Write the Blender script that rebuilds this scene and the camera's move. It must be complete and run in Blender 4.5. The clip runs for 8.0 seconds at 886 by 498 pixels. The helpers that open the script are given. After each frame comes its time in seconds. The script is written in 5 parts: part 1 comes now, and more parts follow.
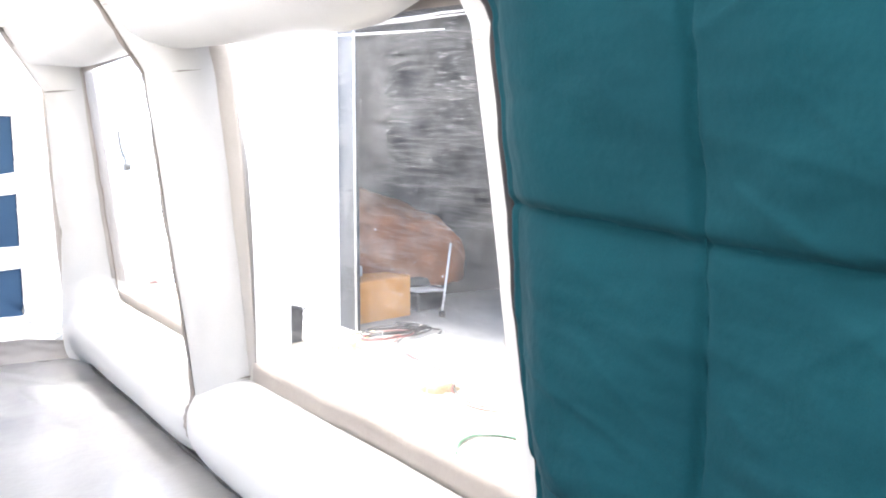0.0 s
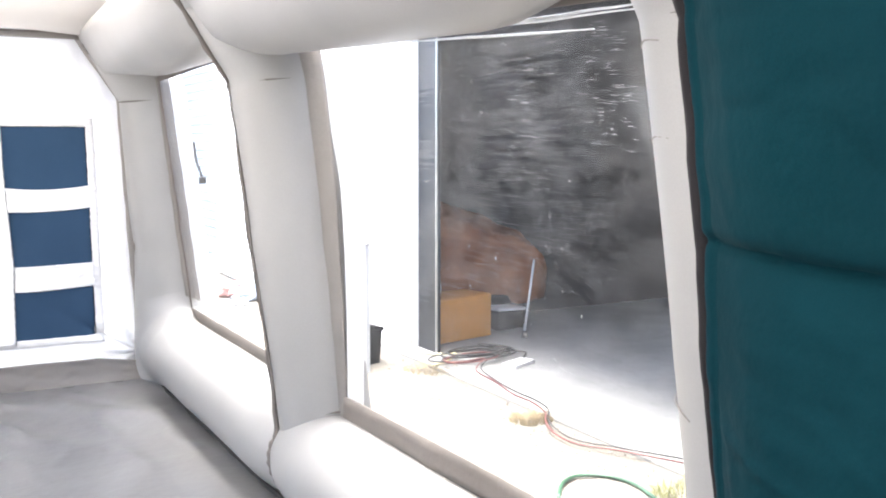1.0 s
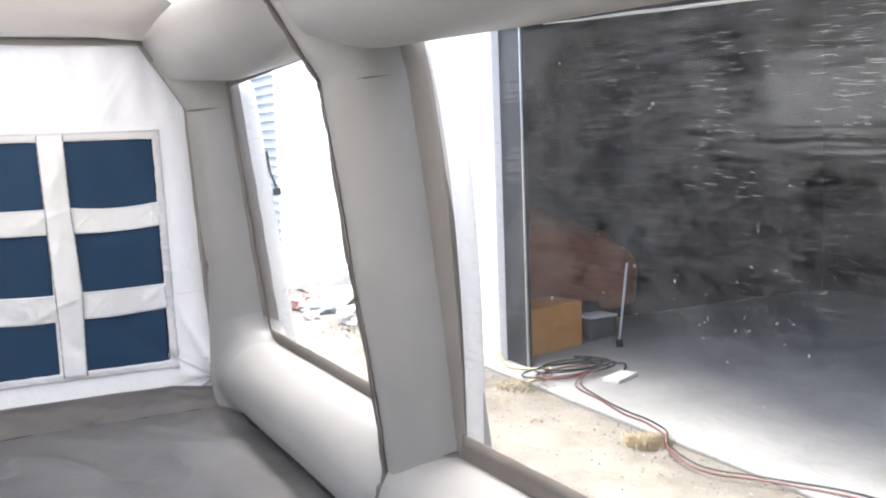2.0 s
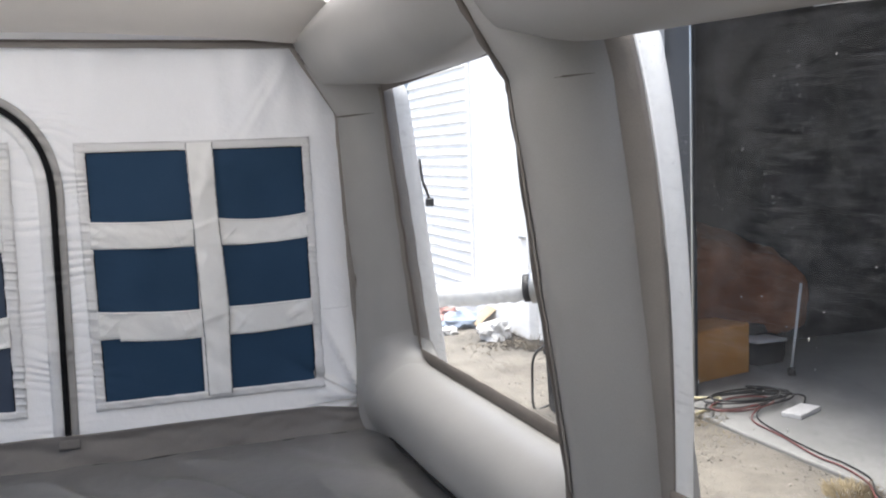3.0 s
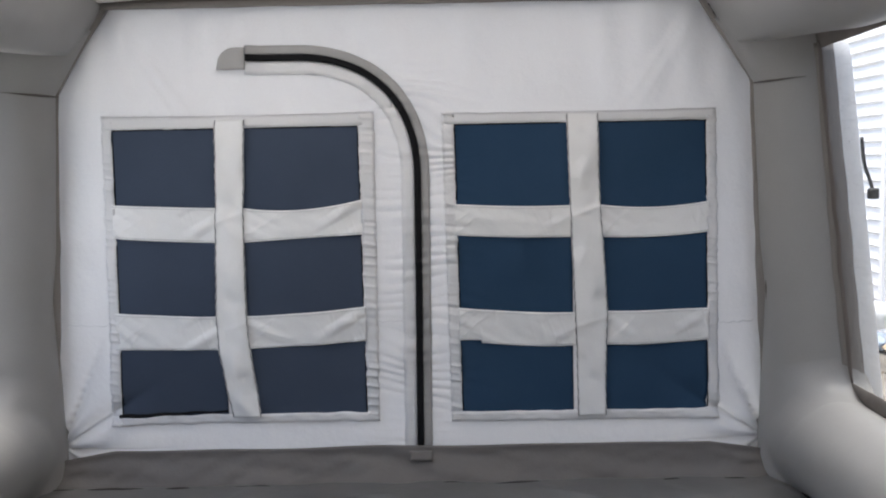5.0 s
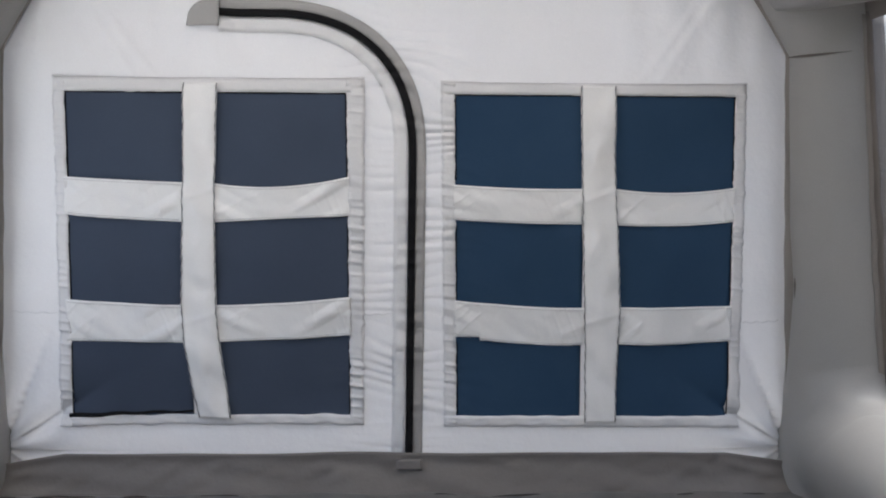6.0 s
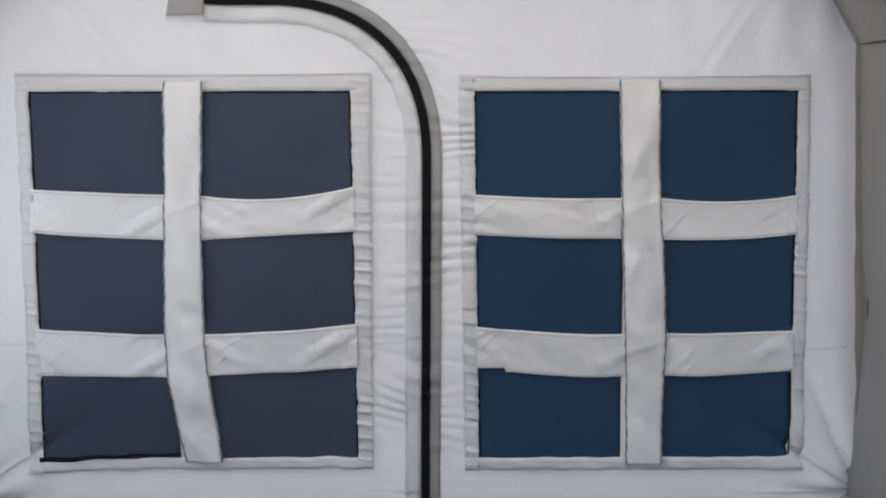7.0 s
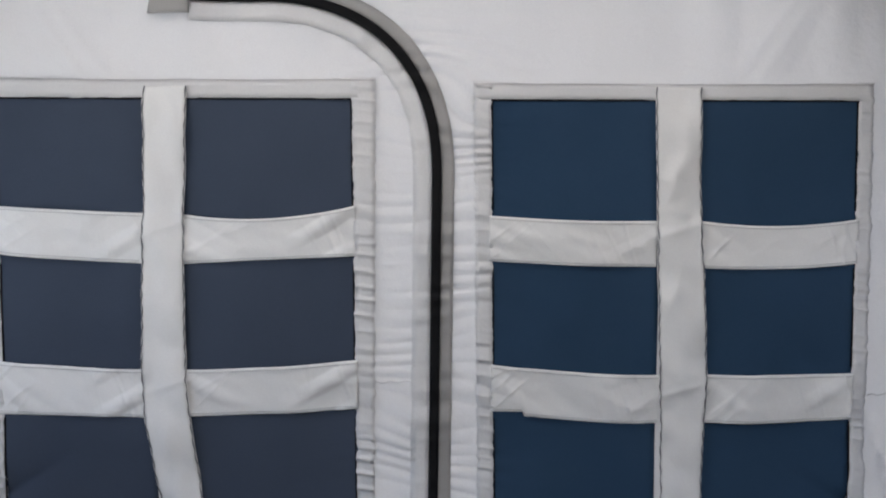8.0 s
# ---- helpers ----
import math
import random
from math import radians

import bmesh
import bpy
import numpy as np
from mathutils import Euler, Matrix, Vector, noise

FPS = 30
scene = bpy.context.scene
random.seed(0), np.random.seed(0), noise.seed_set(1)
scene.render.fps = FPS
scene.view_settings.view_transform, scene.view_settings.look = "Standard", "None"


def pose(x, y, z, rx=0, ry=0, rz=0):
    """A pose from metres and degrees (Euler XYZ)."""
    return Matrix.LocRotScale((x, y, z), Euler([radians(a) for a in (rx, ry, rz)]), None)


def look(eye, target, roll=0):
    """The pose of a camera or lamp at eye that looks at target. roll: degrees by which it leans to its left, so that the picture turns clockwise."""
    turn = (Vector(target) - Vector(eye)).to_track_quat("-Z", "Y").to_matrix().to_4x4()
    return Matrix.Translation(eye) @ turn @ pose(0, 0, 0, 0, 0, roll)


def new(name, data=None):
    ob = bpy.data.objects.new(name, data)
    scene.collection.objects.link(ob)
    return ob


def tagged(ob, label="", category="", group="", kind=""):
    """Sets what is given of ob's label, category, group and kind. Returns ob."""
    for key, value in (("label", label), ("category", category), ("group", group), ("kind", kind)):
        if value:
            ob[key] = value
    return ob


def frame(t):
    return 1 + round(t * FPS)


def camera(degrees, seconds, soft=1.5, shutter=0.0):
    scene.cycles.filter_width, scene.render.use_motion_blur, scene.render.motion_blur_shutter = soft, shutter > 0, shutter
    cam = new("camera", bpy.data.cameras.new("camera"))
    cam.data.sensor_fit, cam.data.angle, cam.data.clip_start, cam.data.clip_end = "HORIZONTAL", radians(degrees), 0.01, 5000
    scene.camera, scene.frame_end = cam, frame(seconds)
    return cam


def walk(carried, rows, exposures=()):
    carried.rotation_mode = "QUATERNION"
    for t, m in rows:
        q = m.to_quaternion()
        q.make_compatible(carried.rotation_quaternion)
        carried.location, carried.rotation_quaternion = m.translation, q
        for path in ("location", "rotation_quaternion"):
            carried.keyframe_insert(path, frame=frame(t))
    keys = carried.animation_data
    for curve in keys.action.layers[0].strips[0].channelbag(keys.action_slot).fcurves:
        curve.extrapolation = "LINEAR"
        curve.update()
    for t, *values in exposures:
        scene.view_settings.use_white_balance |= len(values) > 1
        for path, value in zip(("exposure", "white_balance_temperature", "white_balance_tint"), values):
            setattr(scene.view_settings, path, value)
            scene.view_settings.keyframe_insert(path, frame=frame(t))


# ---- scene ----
cam = camera(49.5, 8.0, soft=2.0)
PATH = [
    (0, (0.287, -0.115, 1.652), (1.356, 1.558, 1.411), 0.1),
    (0.2, (0.316, -0.009, 1.667), (1.325, 1.704, 1.452), -0.1),
    (0.5, (0.317, 0.12, 1.663), (1.278, 1.863, 1.468), 0.4),
    (0.7, (0.316, 0.202, 1.666), (1.261, 1.951, 1.45), -0.1),
    (1, (0.317, 0.35, 1.676), (1.286, 2.085, 1.451), 0.1),
    (1.2, (0.311, 0.487, 1.71), (1.312, 2.2, 1.459), -0.5),
    (2.3, (0.308, 1.111, 1.688), (1.152, 2.911, 1.471), -2.2),
    (2.5, (0.298, 1.225, 1.694), (1.126, 3.033, 1.479), -1.5),
    (2.7, (0.278, 1.317, 1.7), (1.028, 3.154, 1.457), -0.5),
    (3, (0.226, 1.469, 1.701), (0.894, 3.343, 1.499), -2),
    (3.2, (0.235, 1.58, 1.695), (0.882, 3.461, 1.49), -3.2),
    (3.5, (0.247, 1.72, 1.685), (0.766, 3.639, 1.465), -2.5),
    (3.7, (0.197, 1.813, 1.677), (0.584, 3.759, 1.428), -1.7),
    (4, (0.128, 1.977, 1.657), (0.337, 3.953, 1.424), -0.7),
    (4.2, (0.134, 2.094, 1.65), (0.241, 4.081, 1.447), -1.1),
    (4.5, (0.141, 2.256, 1.646), (0.143, 4.25, 1.491), -1),
    (4.7, (0.148, 2.348, 1.633), (0.14, 4.341, 1.462), -1.2),
    (5.8, (0.02, 2.897, 1.581), (0.046, 4.884, 1.354), 0.3),
    (6, (0.004, 2.994, 1.599), (0.064, 4.978, 1.359), 0.4),
    (6.2, (0.013, 3.111, 1.599), (0.005, 5.098, 1.37), -0.4),
    (6.5, (0.013, 3.28, 1.607), (0.013, 5.269, 1.397), -0.4),
    (6.7, (0.01, 3.372, 1.608), (0.02, 5.359, 1.378), -0.8),
    (7, (0.007, 3.521, 1.61), (0.034, 5.506, 1.369), -0.2),
    (7.3, (-0.004, 3.665, 1.611), (0.027, 5.652, 1.379), -0.3),
    (7.5, (-0.001, 3.756, 1.602), (0.009, 5.746, 1.4), 0.4),
    (7.8, (0.026, 3.863, 1.594), (0.015, 5.852, 1.381), -0.6),
    (8, (0.044, 3.925, 1.587), (0.027, 5.915, 1.387), 0.2),
]
EXPOSURES = [
    (0, 4.4, 6500, 9),
    (0.5, 4.05, 6500, 9),
    (1, 3.47, 6500, 9),
    (1.2, 3.25, 6500, 9),
    (2.3, 2.44, 6480, 9),
    (2.5, 2.28, 6480, 9),
    (3, 1.80, 6470, 8),
    (3.5, 1.39, 6430, 8),
    (4, 1.48, 6400, 8),
    (4.5, 1.52, 6400, 8),
    (6, 1.67, 6400, 8),
    (7, 1.65, 6400, 8),
    (8, 1.57, 6400, 8),
]
walk(cam, [(t, look(eye, target, roll)) for t, eye, target, roll in PATH], EXPOSURES)
# ---- world and sun ----
SKY_STRENGTH, SUN_STRENGTH = 0.16, 2.5

world = bpy.data.worlds.new("sky")
scene.world = world
world.use_nodes = True
wn = world.node_tree
sky = wn.nodes.new("ShaderNodeTexSky")
sky.sky_type = 'NISHITA'
sky.sun_disc = False
sky.air_density, sky.dust_density, sky.ozone_density = 0.85, 5.5, 1.2
SUN_DIR = Vector((-0.05, 0.08, 0.98)).normalized()
sky.sun_elevation = math.asin(SUN_DIR.z)
sky.sun_rotation = math.atan2(SUN_DIR.x, SUN_DIR.y)
wn.links.new(sky.outputs[0], wn.nodes["Background"].inputs[0])
wn.nodes["Background"].inputs[1].default_value = SKY_STRENGTH
sun = new("sun", bpy.data.lights.new("sun", 'SUN'))
sun.data.energy, sun.data.angle, sun.data.color = SUN_STRENGTH, radians(36), (0.995, 0.98, 0.965)
sun.matrix_world = look((0, 0, 30), Vector((0, 0, 30)) - SUN_DIR)


# ---- materials ----
def nodes_of(name):
    m = bpy.data.materials.new(name)
    m.use_nodes = True
    t = m.node_tree
    return m, t, t.nodes["Principled BSDF"], t.nodes["Material Output"]


def noise_tex(t, scale, detail=4.0, rough=0.6, stretch=(1, 1, 1), as_colour=False):
    co = t.nodes.new("ShaderNodeTexCoord")
    mp = t.nodes.new("ShaderNodeMapping")
    mp.inputs["Scale"].default_value = stretch
    nz = t.nodes.new("ShaderNodeTexNoise")
    nz.inputs["Scale"].default_value, nz.inputs["Detail"].default_value, nz.inputs["Roughness"].default_value = scale, detail, rough
    t.links.new(co.outputs["Object"], mp.inputs["Vector"])
    t.links.new(mp.outputs["Vector"], nz.inputs["Vector"])
    return nz.outputs["Color" if as_colour else "Fac"]


def ramp(t, fac, stops):
    r = t.nodes.new("ShaderNodeValToRGB")
    e = r.color_ramp.elements
    while len(e) < len(stops):
        e.new(0.5)
    for el, (p, c) in zip(e, stops):
        el.position, el.color = p, (*c, 1.0)
    t.links.new(fac, r.inputs["Fac"])
    return r.outputs["Color"]


def mixed(t, a, b, fac, kind='MIX'):
    m = t.nodes.new("ShaderNodeMix")
    m.data_type, m.blend_type = 'RGBA', kind
    if isinstance(fac, float):
        m.inputs[0].default_value = fac
    else:
        t.links.new(fac, m.inputs[0])
    t.links.new(a, m.inputs[6])
    t.links.new(b, m.inputs[7])
    return m.outputs[2]


def bumped(t, heights, bsdf):
    last = None
    for fac, strength, dist in heights:
        b = t.nodes.new("ShaderNodeBump")
        b.inputs["Strength"].default_value, b.inputs["Distance"].default_value = strength, dist
        t.links.new(fac, b.inputs["Height"])
        if last:
            t.links.new(last, b.inputs["Normal"])
        last = b.outputs["Normal"]
    t.links.new(last, bsdf.inputs["Normal"])
    return last


def stuff_mat(name, c0, c1, rough=0.6, scale=3.0, fine=60.0, bump=0.3, dist=0.003, metal=0.0, stretch=(1, 1, 1), vary=0.0, spec=0.5):
    """A surface with two scales of colour change, a grain and a relief."""
    m, t, p, _ = nodes_of(name)
    big = noise_tex(t, scale, 5.0, 0.6, stretch)
    small = noise_tex(t, fine, 3.0, 0.7, stretch)
    mid = tuple((a + b) / 2 for a, b in zip(c0, c1))
    col = mixed(t, ramp(t, big, [(0.3, c0), (0.7, c1)]), ramp(t, small, [(0.25, tuple(v * 0.8 for v in mid)), (0.75, tuple(min(1, v * 1.2) for v in mid))]), 0.35)
    if vary:
        info = t.nodes.new("ShaderNodeObjectInfo")
        col = mixed(t, col, ramp(t, info.outputs["Random"], [(0.0, (1 - vary,) * 3), (1.0, (1 + vary,) * 3)]), 1.0, 'MULTIPLY')
    t.links.new(col, p.inputs["Base Color"])
    p.inputs["Roughness"].default_value, p.inputs["Metallic"].default_value = rough, metal
    p.inputs["Specular IOR Level"].default_value = spec
    if bump:
        bumped(t, [(big, bump, dist * 4), (small, bump, dist)], p)
    return m


def cloth_mat(name, c0, c1, through_share, rough=0.8, wrinkle=0.5, stretch=(1, 1, 1), spec=0.25, fold=6.0, crumple_depth=0.0):
    """Woven or coated cloth that lets part of the light through; crumple_depth adds sharp little creases."""
    m, t, p, out = nodes_of(name)
    big = noise_tex(t, fold, 4.0, 0.55, stretch)
    weave = noise_tex(t, 260.0, 2.0, 0.6)
    col = mixed(t, ramp(t, noise_tex(t, 1.7, 5.0, 0.6), [(0.3, c0), (0.7, c1)]), ramp(t, weave, [(0.3, tuple(v * 0.86 for v in c0)), (0.7, c1)]), 0.3)
    t.links.new(col, p.inputs["Base Color"])
    p.inputs["Roughness"].default_value = rough
    p.inputs["Specular IOR Level"].default_value = spec
    reliefs = [(big, wrinkle, 0.02), (weave, 0.12, 0.001)]
    if crumple_depth:
        cells = t.nodes.new("ShaderNodeTexVoronoi")
        cells.feature = 'F1'
        cells.inputs["Scale"].default_value = 11.0
        place = t.nodes.new("ShaderNodeTexCoord")
        t.links.new(mixed(t, place.outputs["Object"], noise_tex(t, 3.0, 3.0, 0.6, as_colour=True), 0.12), cells.inputs["Vector"])
        patchy = ramp(t, noise_tex(t, 4.0, 2.0, 0.5), [(0.40, (0, 0, 0)), (0.62, (1, 1, 1))])
        reliefs.append((mixed(t, cells.outputs["Distance"], patchy, 1.0, 'MULTIPLY'), crumple_depth, 0.02))
    normal = bumped(t, reliefs, p)
    if through_share:
        tr = t.nodes.new("ShaderNodeBsdfTranslucent")
        t.links.new(col, tr.inputs["Color"])
        t.links.new(normal, tr.inputs["Normal"])
        mx = t.nodes.new("ShaderNodeMixShader")
        mx.inputs[0].default_value = through_share
        t.links.new(p.outputs[0], mx.inputs[1])
        t.links.new(tr.outputs[0], mx.inputs[2])
        t.links.new(mx.outputs[0], out.inputs["Surface"])
    return m


def clear_vinyl():
    m, t, p, out = nodes_of("clear_vinyl")
    clear = t.nodes.new("ShaderNodeBsdfTransparent")
    clear.inputs["Color"].default_value = (0.93, 0.95, 0.95, 1)
    gloss = t.nodes.new("ShaderNodeBsdfGlossy")
    gloss.inputs["Roughness"].default_value = 0.085
    ripple = noise_tex(t, 1.0, 1.0, 0.5, (1.0, 4.0, 48.0))
    b = t.nodes.new("ShaderNodeBump")
    b.inputs["Strength"].default_value, b.inputs["Distance"].default_value = 0.5, 0.002
    t.links.new(ripple, b.inputs["Height"])
    t.links.new(b.outputs[0], gloss.inputs["Normal"])
    fres = t.nodes.new("ShaderNodeLayerWeight")
    fres.inputs["Blend"].default_value = 0.5
    power = t.nodes.new("ShaderNodeMath")
    power.operation = 'POWER'
    power.inputs[1].default_value = 4.0
    t.links.new(fres.outputs["Facing"], power.inputs[0])
    shine = t.nodes.new("ShaderNodeMapRange")
    shine.inputs["To Min"].default_value, shine.inputs["To Max"].default_value = 0.032, 0.6
    t.links.new(power.outputs[0], shine.inputs["Value"])
    mx = t.nodes.new("ShaderNodeMixShader")
    t.links.new(shine.outputs[0], mx.inputs[0])
    t.links.new(clear.outputs[0], mx.inputs[1])
    t.links.new(gloss.outputs[0], mx.inputs[2])
    # dust film, smears and fine scratches
    dust = t.nodes.new("ShaderNodeBsdfDiffuse")
    dust.inputs["Color"].default_value = (0.8, 0.8, 0.8, 1)
    haze = t.nodes.new("ShaderNodeBsdfTranslucent")
    haze.inputs["Color"].default_value = (0.8, 0.8, 0.8, 1)
    both = t.nodes.new("ShaderNodeMixShader")
    t.links.new(dust.outputs[0], both.inputs[1])
    t.links.new(haze.outputs[0], both.inputs[2])
    smear = ramp(t, noise_tex(t, 8.0, 8.0, 0.82, (1, 0.7, 1.4)), [(0.40, (HAZE_LOW,) * 3), (0.72, (HAZE_HIGH,) * 3)])
    scratch = ramp(t, noise_tex(t, 9.0, 5.0, 0.8, (1, 1.2, 6.0)), [(0.58, (0, 0, 0)), (0.74, (0.12,) * 3)])
    fine = ramp(t, noise_tex(t, 5.0, 3.0, 0.7, (1, 1.0, 16.0)), [(0.66, (0, 0, 0)), (0.74, (0.10,) * 3)])
    cross = ramp(t, noise_tex(t, 6.0, 3.0, 0.7, (1, 14.0, 1.6)), [(0.68, (0, 0, 0)), (0.76, (0.10,) * 3)])
    add = mixed(t, mixed(t, smear, scratch, 1.0, 'ADD'), mixed(t, fine, cross, 1.0, 'ADD'), 1.0, 'ADD')
    # short nicks where the film is scored, painted bright for the sparkle on them
    nick_glints = ramp(t, noise_tex(t, 46.0, 2.0, 0.6, (1, 0.8, 2.2)), [(0.67, (0, 0, 0)), (0.75, (0.34,) * 3)])
    crossed = ramp(t, noise_tex(t, 40.0, 2.0, 0.6, (1, 2.4, 0.8)), [(0.69, (0, 0, 0)), (0.77, (0.26,) * 3)])
    worn = ramp(t, noise_tex(t, 3.4, 3.0, 0.6), [(0.45, (0, 0, 0)), (0.62, (1, 1, 1))])
    add = mixed(t, add, mixed(t, mixed(t, nick_glints, crossed, 1.0, 'ADD'), worn, 1.0, 'MULTIPLY'), 1.0, 'ADD')
    # broad upright smears where water ran
    run_down = ramp(t, noise_tex(t, 1.0, 3.0, 0.55, (1, 5.0, 0.5)), [(0.46, (0, 0, 0)), (0.66, (0.012,) * 3)])
    add = mixed(t, add, run_down, 1.0, 'ADD')
    # pale level streaks painted for reflections on the rippled film, in patches
    ripple_glint = ramp(t, noise_tex(t, 1.0, 2.0, 0.55, (1, 6.0, 62.0)), [(0.56, (0, 0, 0)), (0.68, (0.10,) * 3)])
    patch = ramp(t, noise_tex(t, 1.5, 2.0, 0.5, (1, 1, 1)), [(0.50, (0, 0, 0)), (0.62, (1, 1, 1))])
    add = mixed(t, add, mixed(t, ripple_glint, patch, 1.0, 'MULTIPLY'), 1.0, 'ADD')
    # a window reflection painted as a pale patch high on the film, rippled level
    place = t.nodes.new("ShaderNodeTexCoord")
    axes = t.nodes.new("ShaderNodeSeparateXYZ")
    t.links.new(place.outputs["Object"], axes.inputs[0])
    scaled = t.nodes.new("ShaderNodeMath")
    scaled.operation = 'MULTIPLY'
    scaled.inputs[1].default_value = 0.25
    t.links.new(axes.outputs["Y"], scaled.inputs[0])
    along_y = ramp(t, scaled.outputs[0], [(REFLECTION_Y[0] / 4 - 0.11, (0.25,) * 3), (REFLECTION_Y[0] / 4 - 0.05, (1, 1, 1)), (REFLECTION_Y[0] / 4, (1, 1, 1)), (REFLECTION_Y[1] / 4, (0, 0, 0))])
    height = t.nodes.new("ShaderNodeMath")
    height.operation = 'MULTIPLY'
    height.inputs[1].default_value = 0.4
    t.links.new(axes.outputs["Z"], height.inputs[0])
    up_z = ramp(t, height.outputs[0], [(REFLECTION_Z[0] * 0.4, (0, 0, 0)), (REFLECTION_Z[1] * 0.4, (1, 1, 1))])
    ripples = ramp(t, noise_tex(t, 1.0, 3.0, 0.6, (1, 5.0, 70.0)), [(0.40, (0.0,) * 3), (0.58, (0.058,) * 3)])
    add = mixed(t, add, mixed(t, mixed(t, along_y, up_z, 1.0, 'MULTIPLY'), ripples, 1.0, 'MULTIPLY'), 1.0, 'ADD')
    mx2 = t.nodes.new("ShaderNodeMixShader")
    t.links.new(add, mx2.inputs[0])
    t.links.new(mx.outputs[0], mx2.inputs[1])
    t.links.new(both.outputs[0], mx2.inputs[2])
    t.links.new(mx2.outputs[0], out.inputs["Surface"])
    return m


REFLECTION_Y, REFLECTION_Z = (2.78, 2.88), (1.56, 1.66)
HAZE_LOW, HAZE_HIGH = 0.006, 0.092
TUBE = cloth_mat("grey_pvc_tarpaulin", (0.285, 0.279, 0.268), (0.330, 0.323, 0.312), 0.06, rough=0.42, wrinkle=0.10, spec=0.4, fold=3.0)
ROOF = cloth_mat("roof_tarpaulin", (0.54, 0.524, 0.503), (0.60, 0.584, 0.563), 0.50, rough=0.5, wrinkle=0.12, spec=0.4, fold=3.0)
WHITE = cloth_mat("white_polyester", (0.85, 0.85, 0.85), (0.89, 0.89, 0.89), 0.29, rough=0.8, wrinkle=0.45, fold=7.0)
TAPE = cloth_mat("light_grey_tape", (0.76, 0.76, 0.765), (0.80, 0.80, 0.80), 0.08, rough=0.85, wrinkle=0.45, fold=9.0)
STRAP = cloth_mat("strap_cloth", (0.81, 0.81, 0.80), (0.86, 0.86, 0.85), 0.0, rough=0.5, wrinkle=0.22, fold=5.0, spec=0.5, crumple_depth=0.32)
DAYLIT_TUBE = cloth_mat("daylit_outer_pvc", (0.88, 0.877, 0.87), (0.92, 0.917, 0.91), 0.25, rough=0.5, wrinkle=0.12, spec=0.4, fold=3.0)
ZIP_TAPE = cloth_mat("grey_zip_tape", (0.34, 0.335, 0.325), (0.40, 0.395, 0.385), 0.0, rough=0.75, wrinkle=0.2)
ZIP_AND_GAP = stuff_mat("black_zip_and_gap", (0.008, 0.008, 0.009), (0.014, 0.014, 0.015), 0.85, 20, 400, 0.6, 0.001, spec=0.1)
WELD_AND_SHADE = cloth_mat("black_weld_and_shade", (0.030, 0.027, 0.025), (0.05, 0.046, 0.043), 0.0, rough=0.8, wrinkle=0.3, fold=30.0)
SHADE_THREAD = cloth_mat("shadow_grey_thread", (0.14, 0.14, 0.15), (0.20, 0.20, 0.21), 0.0, rough=0.9, wrinkle=0.2)
STITCH = cloth_mat("grey_thread", (0.50, 0.50, 0.51), (0.58, 0.58, 0.59), 0.0, rough=0.9, wrinkle=0.2)
FLANGE = cloth_mat("taupe_webbing", (0.195, 0.178, 0.164), (0.255, 0.236, 0.220), 0.0, rough=0.7, wrinkle=0.3, fold=14.0)
BORDER = cloth_mat("brown_border_webbing", (0.135, 0.119, 0.107), (0.185, 0.165, 0.149), 0.0, rough=0.8, wrinkle=0.3, fold=14.0)
SEAM_AND_CREASE = cloth_mat("seam_piping", (0.095, 0.083, 0.074), (0.15, 0.133, 0.12), 0.0, rough=0.75, wrinkle=0.3, fold=30.0)
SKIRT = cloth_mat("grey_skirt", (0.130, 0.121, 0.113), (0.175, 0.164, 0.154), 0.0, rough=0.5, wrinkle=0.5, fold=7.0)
FLOOR = cloth_mat("grey_pvc_floor", (0.118, 0.116, 0.114), (0.162, 0.159, 0.156), 0.0, rough=0.28, wrinkle=0.42, spec=1.0, fold=3.2)
BLUE = cloth_mat("blue_filter", (0.019, 0.049, 0.098), (0.028, 0.062, 0.116), 0.0, rough=0.9, wrinkle=0.1)
SLATE = cloth_mat("slate_filter", (0.046, 0.062, 0.095), (0.058, 0.077, 0.115), 0.0, rough=0.9, wrinkle=0.1)
VINYL = clear_vinyl()
TEAL = cloth_mat("teal_quilt", (0.0013, 0.0185, 0.0255), (0.0027, 0.028, 0.0365), 0.0, rough=0.95, wrinkle=0.6, fold=5.0, spec=0.08)
DARK_CLOTH = cloth_mat("dark_edge_gap", (0.010, 0.009, 0.010), (0.018, 0.015, 0.017), 0.0, rough=0.9, wrinkle=0.3)
DIRT = stuff_mat("gravel_dirt", (0.085, 0.076, 0.064), (0.225, 0.205, 0.175), 0.95, 3.0, 70.0, 0.8, 0.02)
CONCRETE = stuff_mat("concrete", (0.155, 0.153, 0.148), (0.31, 0.305, 0.295), 0.6, 1.4, 22.0, 0.3, 0.004)
BOUNCE_SLAB = stuff_mat("bounce_ground", (0.50, 0.50, 0.49), (0.60, 0.60, 0.59), 0.7, 0.9, 30.0, 0.3, 0.004)
WHITE_METAL = stuff_mat("white_painted_steel", (0.89, 0.88, 0.86), (0.92, 0.91, 0.89), 0.45, 1.2, 25.0, 0.02, 0.001)
GREY_METAL = stuff_mat("blue_grey_cladding", (0.22, 0.27, 0.32), (0.36, 0.40, 0.45), 0.5, 1.6, 25.0, 0.05, 0.001)
DARK_STEEL = stuff_mat("dark_painted_steel", (0.014, 0.016, 0.019), (0.026, 0.029, 0.034), 0.6, 2.0, 30.0, 0.15, 0.004, stretch=(1, 1, 0.3))
